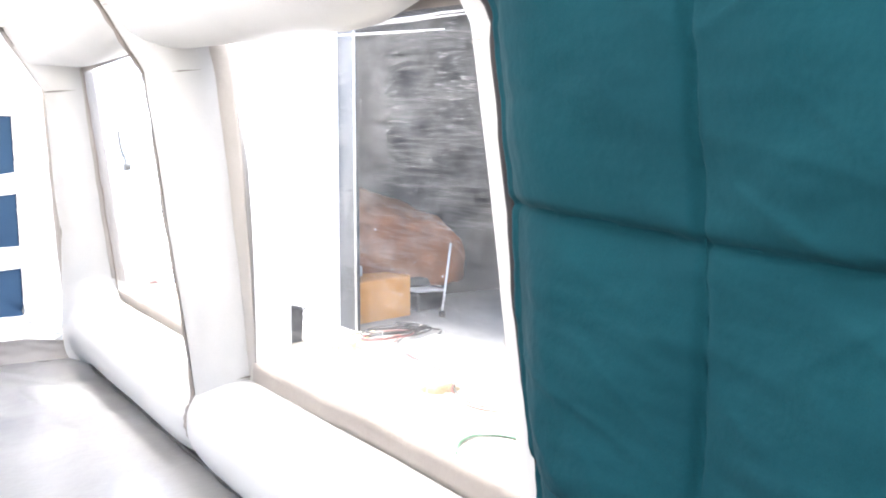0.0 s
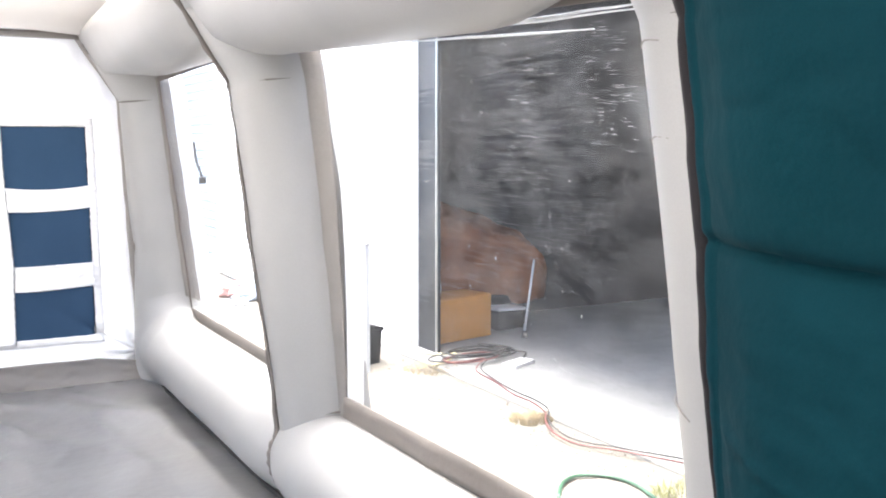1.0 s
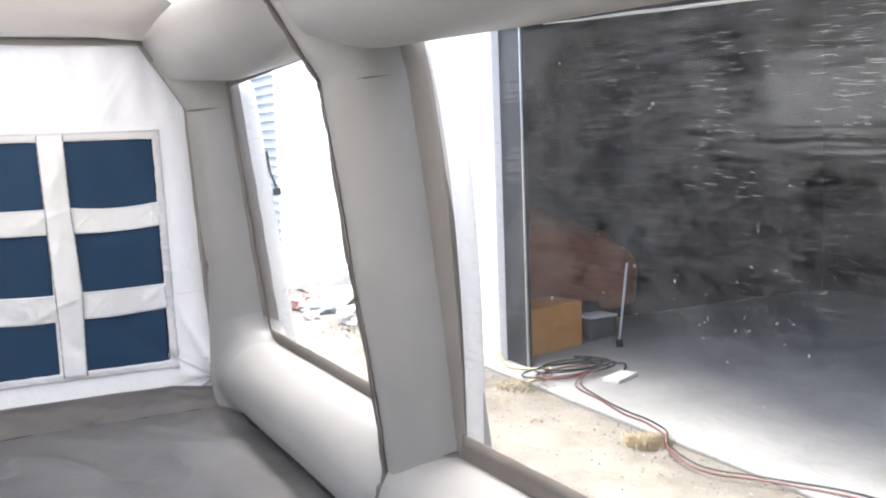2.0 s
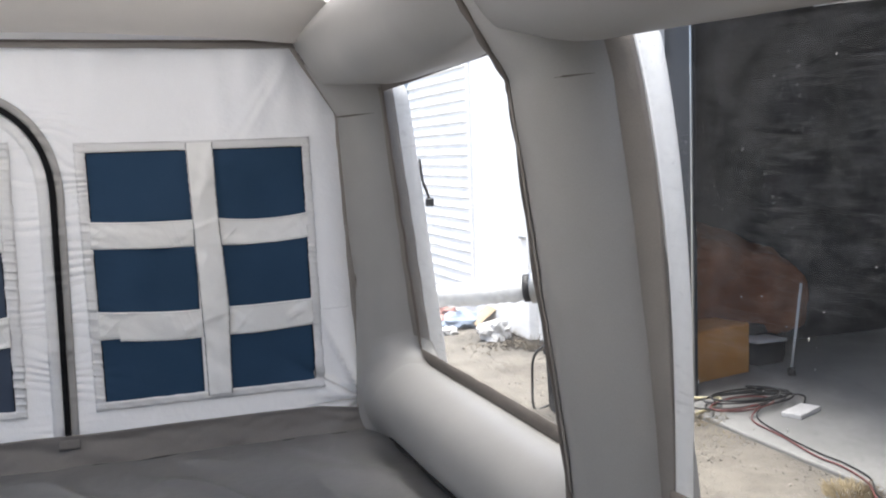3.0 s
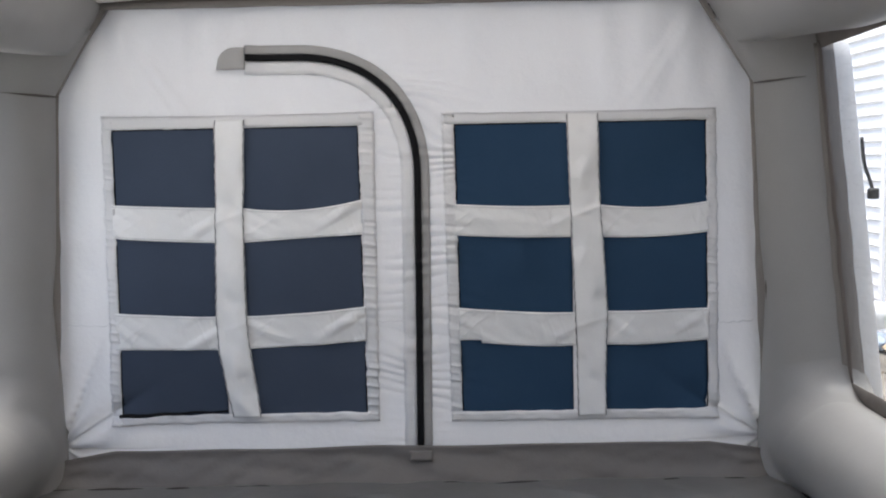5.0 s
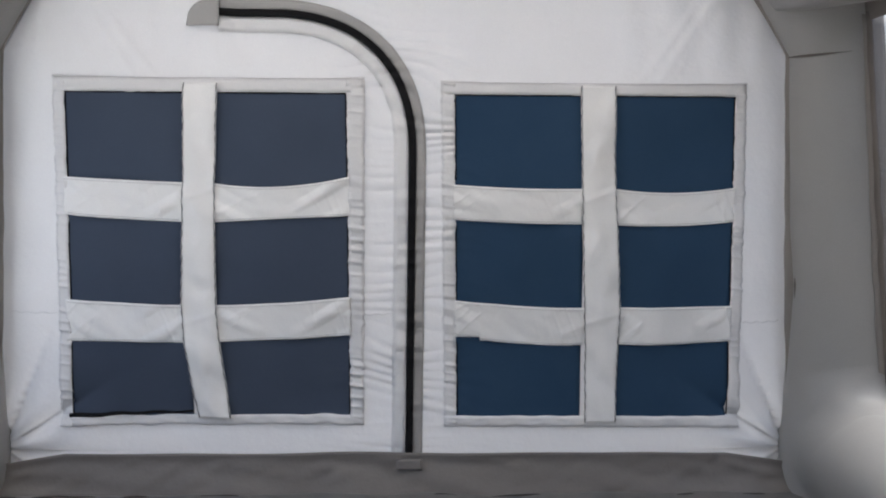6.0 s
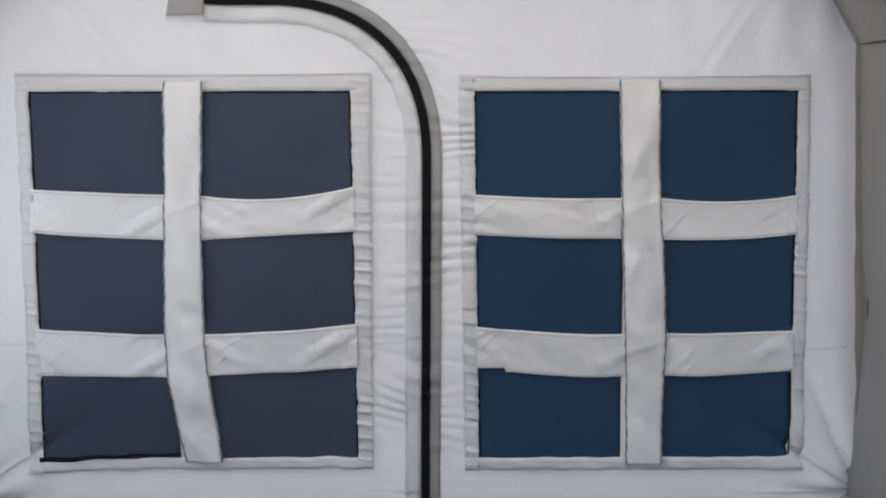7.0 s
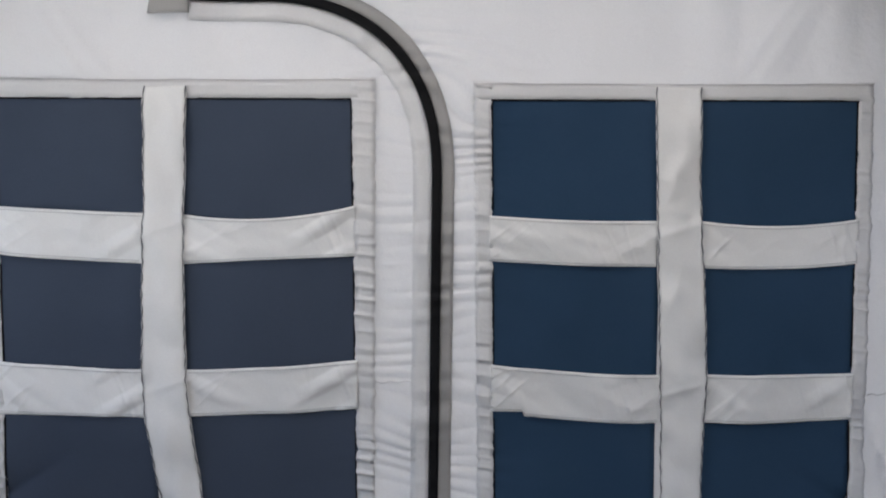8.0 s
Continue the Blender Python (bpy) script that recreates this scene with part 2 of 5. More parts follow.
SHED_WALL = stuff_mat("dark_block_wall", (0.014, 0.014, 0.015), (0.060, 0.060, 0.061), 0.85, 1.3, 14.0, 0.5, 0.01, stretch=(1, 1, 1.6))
CARD = stuff_mat("cardboard", (0.55, 0.25, 0.060), (0.66, 0.31, 0.08), 0.85, 4.0, 80.0, 0.1, 0.002, vary=0.1)
PALE_CARD = stuff_mat("faded_cardboard", (0.38, 0.29, 0.19), (0.50, 0.39, 0.27), 0.9, 6.0, 80.0, 0.2, 0.002)
PALE_GREY = stuff_mat("light_grey_steel", (0.42, 0.43, 0.44), (0.50, 0.51, 0.52), 0.5, 2.0, 40.0, 0.1, 0.002)
BROWN = stuff_mat("brown_plush", (0.13, 0.044, 0.016), (0.30, 0.110, 0.043), 0.9, 5.0, 120.0, 0.6, 0.006)
WHITE_SLEEVE = cloth_mat("white_sleeve_cloth", (0.80, 0.81, 0.82), (0.86, 0.87, 0.88), 0.30, rough=0.7, wrinkle=0.4, fold=12.0)
PALE = stuff_mat("pale_plastic", (0.50, 0.51, 0.52), (0.62, 0.62, 0.62), 0.5, 3.0, 60.0, 0.1, 0.002)
STEEL = stuff_mat("galvanised_steel", (0.42, 0.42, 0.42), (0.55, 0.55, 0.54), 0.35, 8.0, 90.0, 0.1, 0.001, metal=0.9)
BLACK_RUBBER = stuff_mat("black_rubber", (0.012, 0.012, 0.013), (0.022, 0.022, 0.022), 0.55, 10.0, 90.0, 0.2, 0.001)
BLACK_BOX = stuff_mat("black_plastic", (0.012, 0.013, 0.015), (0.022, 0.023, 0.026), 0.75, 6.0, 120.0, 0.3, 0.001, spec=0.2)
CYAN = stuff_mat("cyan_plastic", (0.02, 0.36, 0.62), (0.03, 0.42, 0.68), 0.4, 5.0, 60.0, 0.1, 0.001)
ORANGE = stuff_mat("orange_cord", (0.10, 0.030, 0.027), (0.16, 0.045, 0.04), 0.5, 10.0, 60.0, 0.1, 0.001)
YELLOW = stuff_mat("yellow_cord", (0.42, 0.37, 0.22), (0.50, 0.44, 0.27), 0.5, 10.0, 60.0, 0.1, 0.001)
GREEN = stuff_mat("green_hose", (0.02, 0.055, 0.034), (0.032, 0.08, 0.046), 0.4, 10.0, 60.0, 0.1, 0.001)
GRAVEL = stuff_mat("mixed_gravel", (0.05, 0.046, 0.040), (0.36, 0.33, 0.29), 0.9, 45.0, 160.0, 0.3, 0.002)
WEED = stuff_mat("yellowing_weeds", (0.10, 0.115, 0.035), (0.21, 0.20, 0.07), 0.8, 14.0, 90.0, 0.2, 0.001)
STRAW = stuff_mat("dry_grass", (0.27, 0.21, 0.12), (0.42, 0.35, 0.22), 0.9, 10.0, 90.0, 0.2, 0.001)
PAPER = stuff_mat("white_litter", (0.50, 0.49, 0.48), (0.64, 0.63, 0.62), 0.7, 8.0, 60.0, 0.3, 0.003)
RED = stuff_mat("red_litter", (0.36, 0.19, 0.17), (0.44, 0.24, 0.21), 0.6, 8.0, 60.0, 0.3, 0.003)
BLUE_BAG = stuff_mat("blue_litter", (0.20, 0.25, 0.32), (0.27, 0.32, 0.40), 0.6, 8.0, 60.0, 0.3, 0.003)
LEAF = stuff_mat("brown_leaves", (0.085, 0.07, 0.05), (0.15, 0.125, 0.09), 0.9, 12.0, 90.0, 0.3, 0.003)


# ---- mesh tools ----
def to_object(name, bm, mat, smooth=True):
    bmesh.ops.recalc_face_normals(bm, faces=bm.faces)
    me = bpy.data.meshes.new(name)
    bm.to_mesh(me)
    bm.free()
    me.materials.append(mat)
    if smooth:
        me.shade_smooth()
    return new(name, me)


def part(name, bm, mat, parent, label="", smooth=True):
    ob = to_object(name, bm, mat, smooth)
    if parent is not None:
        ob.parent = parent
        ob.matrix_parent_inverse = parent.matrix_world.inverted()
    if label:
        tagged(ob, label)
    return ob


def holder(name, label, category, group="", kind="", at=(0, 0, 0)):
    ob = new(name)
    ob.location = at
    ob.matrix_world = Matrix.Translation(at)
    return tagged(ob, label, category, group, kind)


def loft(bm, rings, caps=True, closed=True):
    made = [[bm.verts.new(p) for p in ring] for ring in rings]
    n = len(made[0])
    for a, b in zip(made, made[1:]):
        for i in range(n if closed else n - 1):
            j = (i + 1) % n
            bm.faces.new((a[i], a[j], b[j], b[i]))
    if caps and closed:
        bm.faces.new(made[0])
        bm.faces.new(made[-1])
    return bm


def sweep(points, radius, sides=10, caps=True):
    """A round tube along a line of points; radius may be a function of 0..1."""
    bm = bmesh.new()
    pts = [Vector(p) for p in points]
    rings = []
    up = Vector((0, 0, 1))
    side = None
    for i, p in enumerate(pts):
        d = (pts[min(i + 1, len(pts) - 1)] - pts[max(i - 1, 0)]).normalized()
        if side is None:
            side = d.cross(up if abs(d.z) < 0.95 else Vector((1, 0, 0))).normalized()
        side = (side - d * side.dot(d)).normalized()
        other = d.cross(side)
        r = radius(i / (len(pts) - 1)) if callable(radius) else radius
        rings.append([p + (side * math.cos(a) + other * math.sin(a)) * r for a in (2 * math.pi * k / sides for k in range(sides))])
    return loft(bm, rings, caps)


def smooth_line(pts, steps=8):
    """Catmull-Rom through the points."""
    p = [Vector(q) for q in pts]
    p = [2 * p[0] - p[1]] + p + [2 * p[-1] - p[-2]]
    out = []
    for a, b, c, d in zip(p, p[1:], p[2:], p[3:]):
        for k in range(steps):
            t = k / steps
            out.append(0.5 * (2 * b + (c - a) * t + (2 * a - 5 * b + 4 * c - d) * t * t + (3 * b - a - 3 * c + d) * t ** 3))
    return out + [p[-2]]


def sheet(point, nu, nv, thick=0.0, away=(0, 1, 0)):
    """A grid of nu x nv cells; point(u, v) with u, v in 0..1. With a thickness it has a back and edges."""
    bm = bmesh.new()
    grid = [[bm.verts.new(point(i / nu, j / nv)) for i in range(nu + 1)] for j in range(nv + 1)]
    for j in range(nv):
        for i in range(nu):
            bm.faces.new((grid[j][i], grid[j][i + 1], grid[j + 1][i + 1], grid[j + 1][i]))
    if thick:
        off = Vector(away) * thick
        back = [[bm.verts.new(v.co + off) for v in row] for row in grid]
        for j in range(nv):
            for i in range(nu):
                bm.faces.new((back[j][i + 1], back[j][i], back[j + 1][i], back[j + 1][i + 1]))
        rim = [(j, 0) for j in range(nv)] + [(nv, i) for i in range(nu)] + [(j, nu) for j in range(nv, 0, -1)] + [(0, i) for i in range(nu, 0, -1)]
        for (j, i), (q, k) in zip(rim, rim[1:] + rim[:1]):
            bm.faces.new((grid[j][i], grid[q][k], back[q][k], back[j][i]))
    return bm


def block(sx, sy, sz, m=Matrix(), bevel=0.0):
    bm = bmesh.new()
    bmesh.ops.create_cube(bm, size=1.0, matrix=m @ Matrix.Diagonal((sx, sy, sz, 1)))
    if bevel:
        bmesh.ops.bevel(bm, geom=bm.edges[:], offset=bevel, segments=2, affect='EDGES', profile=0.5)
    return bm


def box_at(x0, x1, y0, y1, z0, z1, bevel=0.0):
    return block(x1 - x0, y1 - y0, z1 - z0, Matrix.Translation(((x0 + x1) / 2, (y0 + y1) / 2, (z0 + z1) / 2)), bevel)


def wob(x, y, z, scale, amount):
    return noise.noise(Vector((x, y, z)) * scale) * amount


# ---- inflatable booth: sizes ----
MID = -0.06                       # the booth's middle line
ARCH_Y = (7.09, 4.35, 1.68, -1.20)  # the arches
SEAM_Y = (7.22, 4.42, 1.74, -1.13)  # the welds between the bays


def east(side, x):
    """x of the east wall, or mirrored for the west wall."""
    return x if side > 0 else 2 * MID - x


def col_x(z):
    return 2.10 - 0.115 * z


def pane_x(z):
    return 1.985 - (z - 0.55) * 0.115


def pane_at(far, z):
    """The film stands more upright towards the end of its bay."""
    return pane_x(z) + (1.93 - pane_x(z)) * min(1.1, far) ** 2


def film_edge(z):
    """y of the north edge of the film in the middle bay, which leans away towards the top."""
    return 4.065 + 0.22 * (max(0.0, z - 0.58) / 1.5) ** 2.8


WELD_OUTLINE = ((1.335, 2.36), (1.500, 2.115), (1.840, 2.130), (1.880, 2.40), (1.500, 2.56))


def weld_reach(cx, cz, a):
    """How far the flat outline of an eaves weld lies from (cx, cz) in the direction a."""
    c, q = math.cos(a), math.sin(a)
    best = 9.0
    for (xa, za), (xb, zb) in zip(WELD_OUTLINE, WELD_OUTLINE[1:] + WELD_OUTLINE[:1]):
        nx, nz = -(zb - za), xb - xa
        if nx * ((xa + xb) / 2 - 1.6) + nz * ((za + zb) / 2 - 2.28) < 0:
            nx, nz = -nx, -nz
        slope = nx * c + nz * q
        if slope > 1e-6:
            best = min(best, (nx * (xa - cx) + nz * (za - cz)) / slope)
    return best


def bay_tube(side, y0, y1, cx, cz0, cz1, r, pinch, seed, flat=False, last=False, straight=False):
    """A long air tube, pinched at the welds at both ends."""
    bm = bmesh.new()
    length = y1 - y0
    ys = [0, 0.006, 0.02, 0.05, 0.09, 0.15, 0.22, 0.30, 0.40, 0.52]
    ys = ys + [0.52 + (length - 1.04) * k / 14 for k in range(1, 14)] + [length - v for v in reversed(ys)]
    rings = []
    for s in ys:
        d = min(s, length - s)
        cz = cz0 + (cz1 - cz0) * s / length
        k = min((s if straight else d) / 0.30, 1.0)
        rr = r * (pinch + (1 - pinch) * math.sqrt(1 - (1 - k) ** 2))
        e = (1 - min(d / 0.60, 1.0)) ** 1.5
        if last:
            e = max(e, (1 - min((length - s) / 1.25, 1.0)) ** 0.9)
        ring = []
        for i in range(64):
            a = 2 * math.pi * i / 64
            w = rr * (1 + 0.010 * math.sin(11 * a + seed) * math.exp(-d / 0.12)) + wob(math.cos(a) + seed, s, math.sin(a), 1.6, 0.006)
            if flat:
                w = w + (weld_reach(cx, cz, a) - 0.004 - w) * e
            ring.append((east(side, cx + w * math.cos(a)), y0 + s, cz + w * math.sin(a)))
        rings.append(ring)
    return loft(bm, rings)


def col_in(z):
    """How far the column reaches inwards of its axis; above the kink it follows the chamfer."""
    if z < 1.93:
        return 0.33 - 0.045 * max(0.0, min(1.0, (z - 1.2) / 0.73))
    return col_x(z) - (1.593 - 0.632 * (z - 1.93))


def arch_lean(y, z):
    """The arches before the corner lean to the north with height."""
    t = max(0.0, min(1.15, (z - 0.5) / 1.5))
    if y > 6:
        return 0.0
    return 0.14 * t ** 2 if y > 3 else 0.11 * t ** 1.8


def column_reach(y, z):
    """The column's depth inwards, and a wider foot at the corners."""
    more = 0.022 * max(0.0, min(1.0, (z - 1.1) / 0.7)) if abs(y - ARCH_Y[1]) < 0.1 else 0.0
    more -= 0.055 if abs(y - ARCH_Y[2]) < 0.1 else 0.0
    return col_in(z) + more + (0.135 * max(0.0, 1 - z / 0.95) if y > 6 else 0.0)


def north_half(y):
    """Half the column's width on its north side; the third arch is broader there."""
    return 0.290 if abs(y - ARCH_Y[2]) < 0.1 else 0.238


def corner_mesh(side):
    """The corner's foot: where the last column and the bottom tube flow into one another (surface nets over their blended distance)."""
    y0, cell = ARCH_Y[0], 0.024
    lo, count = (1.50, 6.05, -0.06), (31, 58, 50)

    def distance(x, y, z):
        fade = min(1.0, max(0.0, (y - 6.10) / 0.45), max(0.0, (1.06 - z) / 0.35))
        shrink = 0.014 * (1 - fade) ** 2
        tube = math.hypot(x - 1.895, z - 0.24) - 0.240 + shrink
        dx, dy = x - col_x(z), y - y0
        rx = column_reach(y0, max(z, 0.0)) if dx < 0 else 0.06
        column = (math.hypot(dx / rx, dy / 0.235) - 1) * min(0.235, rx + 0.05) + shrink
        h = max(0.0, 0.20 - abs(tube - column)) / 0.20
        inner = min(1.0, max(0.0, (x - 1.64) / 0.14), max(0.0, (7.12 - y) / 0.16))
        return min(tube, column) - h * h * 0.20 * 0.25 * fade * inner

    nx, ny, nz = count
    value = {}
    for i in range(nx):
        for j in range(ny):
            for k in range(nz):
                value[i, j, k] = distance(lo[0] + i * cell, lo[1] + j * cell, lo[2] + k * cell)
    bm = bmesh.new()
    corners = [(i, j, k) for i in (0, 1) for j in (0, 1) for k in (0, 1)]
    edges = [(p, q) for p in corners for q in corners if p < q and sum(abs(m - n) for m, n in zip(p, q)) == 1]
    verts = {}
    for i in range(nx - 1):
        for j in range(ny - 1):
            for k in range(nz - 1):
                at = {c: value[i + c[0], j + c[1], k + c[2]] for c in corners}
                if min(at.values()) < 0 < max(at.values()):
                    total, n = Vector(), 0
                    for p, q in edges:
                        if (at[p] < 0) != (at[q] < 0):
                            total += Vector(p).lerp(Vector(q), at[p] / (at[p] - at[q]))
                            n += 1
                    total = total / n + Vector((i, j, k))
                    verts[i, j, k] = bm.verts.new((east(side, lo[0] + total.x * cell), lo[1] + total.y * cell, lo[2] + total.z * cell))
    for (i, j, k), f in value.items():
        for axis in range(3):
            step = [0, 0, 0]
            step[axis] = 1
            other = value.get((i + step[0], j + step[1], k + step[2]))
            if other is None or (f < 0) == (other < 0):
                continue
            u, v = [m for m in range(3) if m != axis]
            ring = []
            for du, dv in ((0, 0), (1, 0), (1, 1), (0, 1)):
                c = [i, j, k]
                c[u] -= du
                c[v] -= dv
                ring.append(verts.get(tuple(c)))
            if None not in ring:
                bm.faces.new(ring)
    bmesh.ops.smooth_vert(bm, verts=bm.verts, factor=0.5, use_axis_x=True, use_axis_y=True, use_axis_z=True)
    return bm


def column_mesh(side, y):
    """An upright air tube, deeper than wide, bending in under the eaves."""
    bm = bmesh.new()
    rings = []
    for k in range(72):
        z = 0.12 + 2.11 * k / 71
        top = max(0.0, (z - 1.85) / 0.4)
        ring = []
        for i in range(48):
            a = 2 * math.pi * i / 48
            c, q = math.cos(a), math.sin(a)
            rx = 0.06 - 0.03 * top ** 1.5 if c > 0 else column_reach(y, z)
            w = 1 + wob(c + y, z, q, 2.0, 0.012)
            x = col_x(z) + rx * c * w
            ring.append((east(side, x), y + arch_lean(y, z) + (north_half(y) if q > 0 else 0.238) * q * w, z))
        rings.append(ring)
    return loft(bm, rings)


def build_side(side, name, label):
    wall = holder(name, label, "wall", kind="structure", at=(east(side, 1.9), 3.0, 0))
    for k in range(3):
        ya, yb = SEAM_Y[k + 1], SEAM_Y[k]
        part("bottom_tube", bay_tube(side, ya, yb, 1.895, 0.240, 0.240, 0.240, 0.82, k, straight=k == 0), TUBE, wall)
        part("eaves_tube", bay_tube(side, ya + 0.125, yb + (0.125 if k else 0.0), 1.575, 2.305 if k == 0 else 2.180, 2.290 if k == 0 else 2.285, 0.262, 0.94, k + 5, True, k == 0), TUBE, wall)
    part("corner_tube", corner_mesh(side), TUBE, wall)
    # dark cord for the contact shade between bottom tubes and floor
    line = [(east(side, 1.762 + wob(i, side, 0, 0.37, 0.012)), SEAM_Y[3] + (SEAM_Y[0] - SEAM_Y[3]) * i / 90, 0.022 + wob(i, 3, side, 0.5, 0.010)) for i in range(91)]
    part("floor_contact_shade", sweep(line, 0.012, 6), WELD_AND_SHADE, wall, "dark cord for the shade where tube meets floor")
    for k, y in enumerate(ARCH_Y):
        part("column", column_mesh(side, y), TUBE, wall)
        # piping along the weld, from the floor to the roof
        ys = SEAM_Y[k]
        line = []
        for a in range(-70, 50, 15):
            line.append((1.895 - 0.205 * math.cos(radians(a)), ys - 0.01, 0.24 + 0.205 * math.sin(radians(a))))
        for z in (0.55, 0.9, 1.25, 1.6, 1.86):
            line.append((col_x(z) - 0.945 * column_reach(min(y, 5.0), z), y + 0.085 + arch_lean(y, z), z))
        line += [(1.566 - 0.632 * q, ys - 0.030 + (0.125 if k else 0.0), 1.930 + q) for q in (0.01, 0.12, 0.24, 0.36, 0.46)]
        line = [(east(side, p[0] + wob(p[2], k, 0, 9, 0.006)), p[1], p[2]) for p in line]
        if k in (1, 3):
            part("seam_piping", sweep(smooth_line(line, 5), lambda t: 0.012 + 0.005 * (0.25 < t < 0.66) + 0.003 * math.sin(t * 130), 8), SEAM_AND_CREASE, wall)
        # webbing that carries the window film
        for sgn in ((-1,) if k == 2 else (-1, 1)):
            def band(u, v):
                z = 0.40 + 1.68 * v
                a = radians((273 - 18 * u) if sgn < 0 else (87 + 18 * u))
                c, q = math.cos(a), math.sin(a)
                rx = (0.15 if c > 0 else column_reach(min(y, 5.0), min(z, 1.93))) + 0.005
                if k == 1 and sgn < 0:
                    # a wide band here, from the column to the edge of the film
                    a = radians(246 + 14 * v)
                    e = u ** 0.8
                    xa, ya = col_x(z) + column_reach(y, z) * math.cos(a), y + arch_lean(y, z) + 0.240 * math.sin(a)
                    up = max(0.0, min(1.0, (z - 0.58) / 0.8))
                    return (east(side, xa + (1.922 - 0.042 * up - xa) * e + wob(z, y, 3, 5, 0.004)), ya + (film_edge(z) - 0.056 * up - ya) * e - 0.006 * math.sin(math.pi * e), z)
                return (east(side, col_x(z) + rx * c + wob(z, y, sgn, 8, 0.004)), y + arch_lean(y, z) + 0.243 * q, z)
            part("webbing", sheet(band, 4, 40, 0.004, (0, -sgn, 0)), FLANGE, wall)
        # the outer half of the column, coloured paler for the daylight that falls on it
        def outer_half(u, v):
            z = 0.30 + 1.90 * v
            a = radians((-90 if k == 1 else -98) + (188 if k == 1 else 196) * u)
            c, q = math.cos(a), math.sin(a)
            lean = arch_lean(y, z)
            dome = math.sqrt(max(0.0, 1 - max(0.0, (z - 2.02) / 0.20) ** 2))
            rx = 0.157 if c > 0 else column_reach(min(y, 5.0), min(z, 1.93)) + 0.004
            if k == 1 and c > 0:
                dome = math.sqrt(max(0.0, 1 - max(0.0, (z - 2.06) / 0.16) ** 2))
                bulge = 0.17 + 0.03 * min(1.0, z / 2)
                if q < 0:
                    ya = film_edge(z) + 0.004
                    return (east(side, 1.926 + bulge * c * dome), ya + (y + lean - ya) * (1 + q), z)
                rx = 1.926 + bulge - col_x(z)
            return (east(side, col_x(z) + rx * c * dome), y + lean + (north_half(y) + 0.002 if q > 0 else 0.240) * q * dome, z)
        part("outer_tube", sheet(outer_half, 24, 30), DAYLIT_TUBE, wall, "outer half of the column tube, paler for the daylight on it")
        # flat webbing beside the piping
        def lap(u, v):
            z = 0.50 + 1.45 * v
            a = radians(154 + 19 * u + 2 * noise.noise(Vector((z * 5, y, u))))
            return (east(side, col_x(z) + (column_reach(min(y, 5.0), z) + 0.007) * math.cos(a)), y + arch_lean(y, z) + 0.242 * math.sin(a), z)
        if k in (1, 3):
            part("lap_webbing", sheet(lap, 4, 40, 0.004, (side, 0, 0)), FLANGE, wall)
        # taupe cords for the shade of small creases across the bare column
        if k == 2:
            for z, tilt in ((1.885, -0.004), (1.67, 0.014), (1.12, -0.020), (0.80, 0.015)):
                pts = []
                for i in range(9):
                    a = radians(96 + 66 * i / 8)
                    pts.append((east(side, col_x(z) + (column_reach(y, z) + 0.001) * math.cos(a)), y + arch_lean(y, z) + (north_half(y) + 0.002) * math.sin(a), z + tilt * i / 8 + 0.004 * math.sin(i * 1.3)))
                part("crease_shade", sweep(pts, lambda t: 0.0032 * math.sin(math.pi * min(max(t, 0.1), 0.9)), 6), FLANGE, wall)
        # dark cords for the shade in the creases where the column meets the eaves and the bottom tube
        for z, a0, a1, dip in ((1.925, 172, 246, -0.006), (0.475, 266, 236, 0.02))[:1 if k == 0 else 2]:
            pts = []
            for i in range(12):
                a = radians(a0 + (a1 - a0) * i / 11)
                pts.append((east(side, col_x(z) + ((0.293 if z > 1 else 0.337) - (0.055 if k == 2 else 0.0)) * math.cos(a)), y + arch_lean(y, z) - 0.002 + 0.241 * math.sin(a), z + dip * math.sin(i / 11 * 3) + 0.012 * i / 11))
            part("crease_shade", sweep(pts, lambda t: 0.0065 * math.sin(math.pi * min(max(t, 0.04), 0.96)) * 0.8, 6), SEAM_AND_CREASE, wall)
    return wall


wall_east = build_side(1, "wall_east", "light grey inflatable tube wall with two clear windows")
wall_west = build_side(-1, "wall_west", "light grey inflatable tube wall beside the vinyl floor")


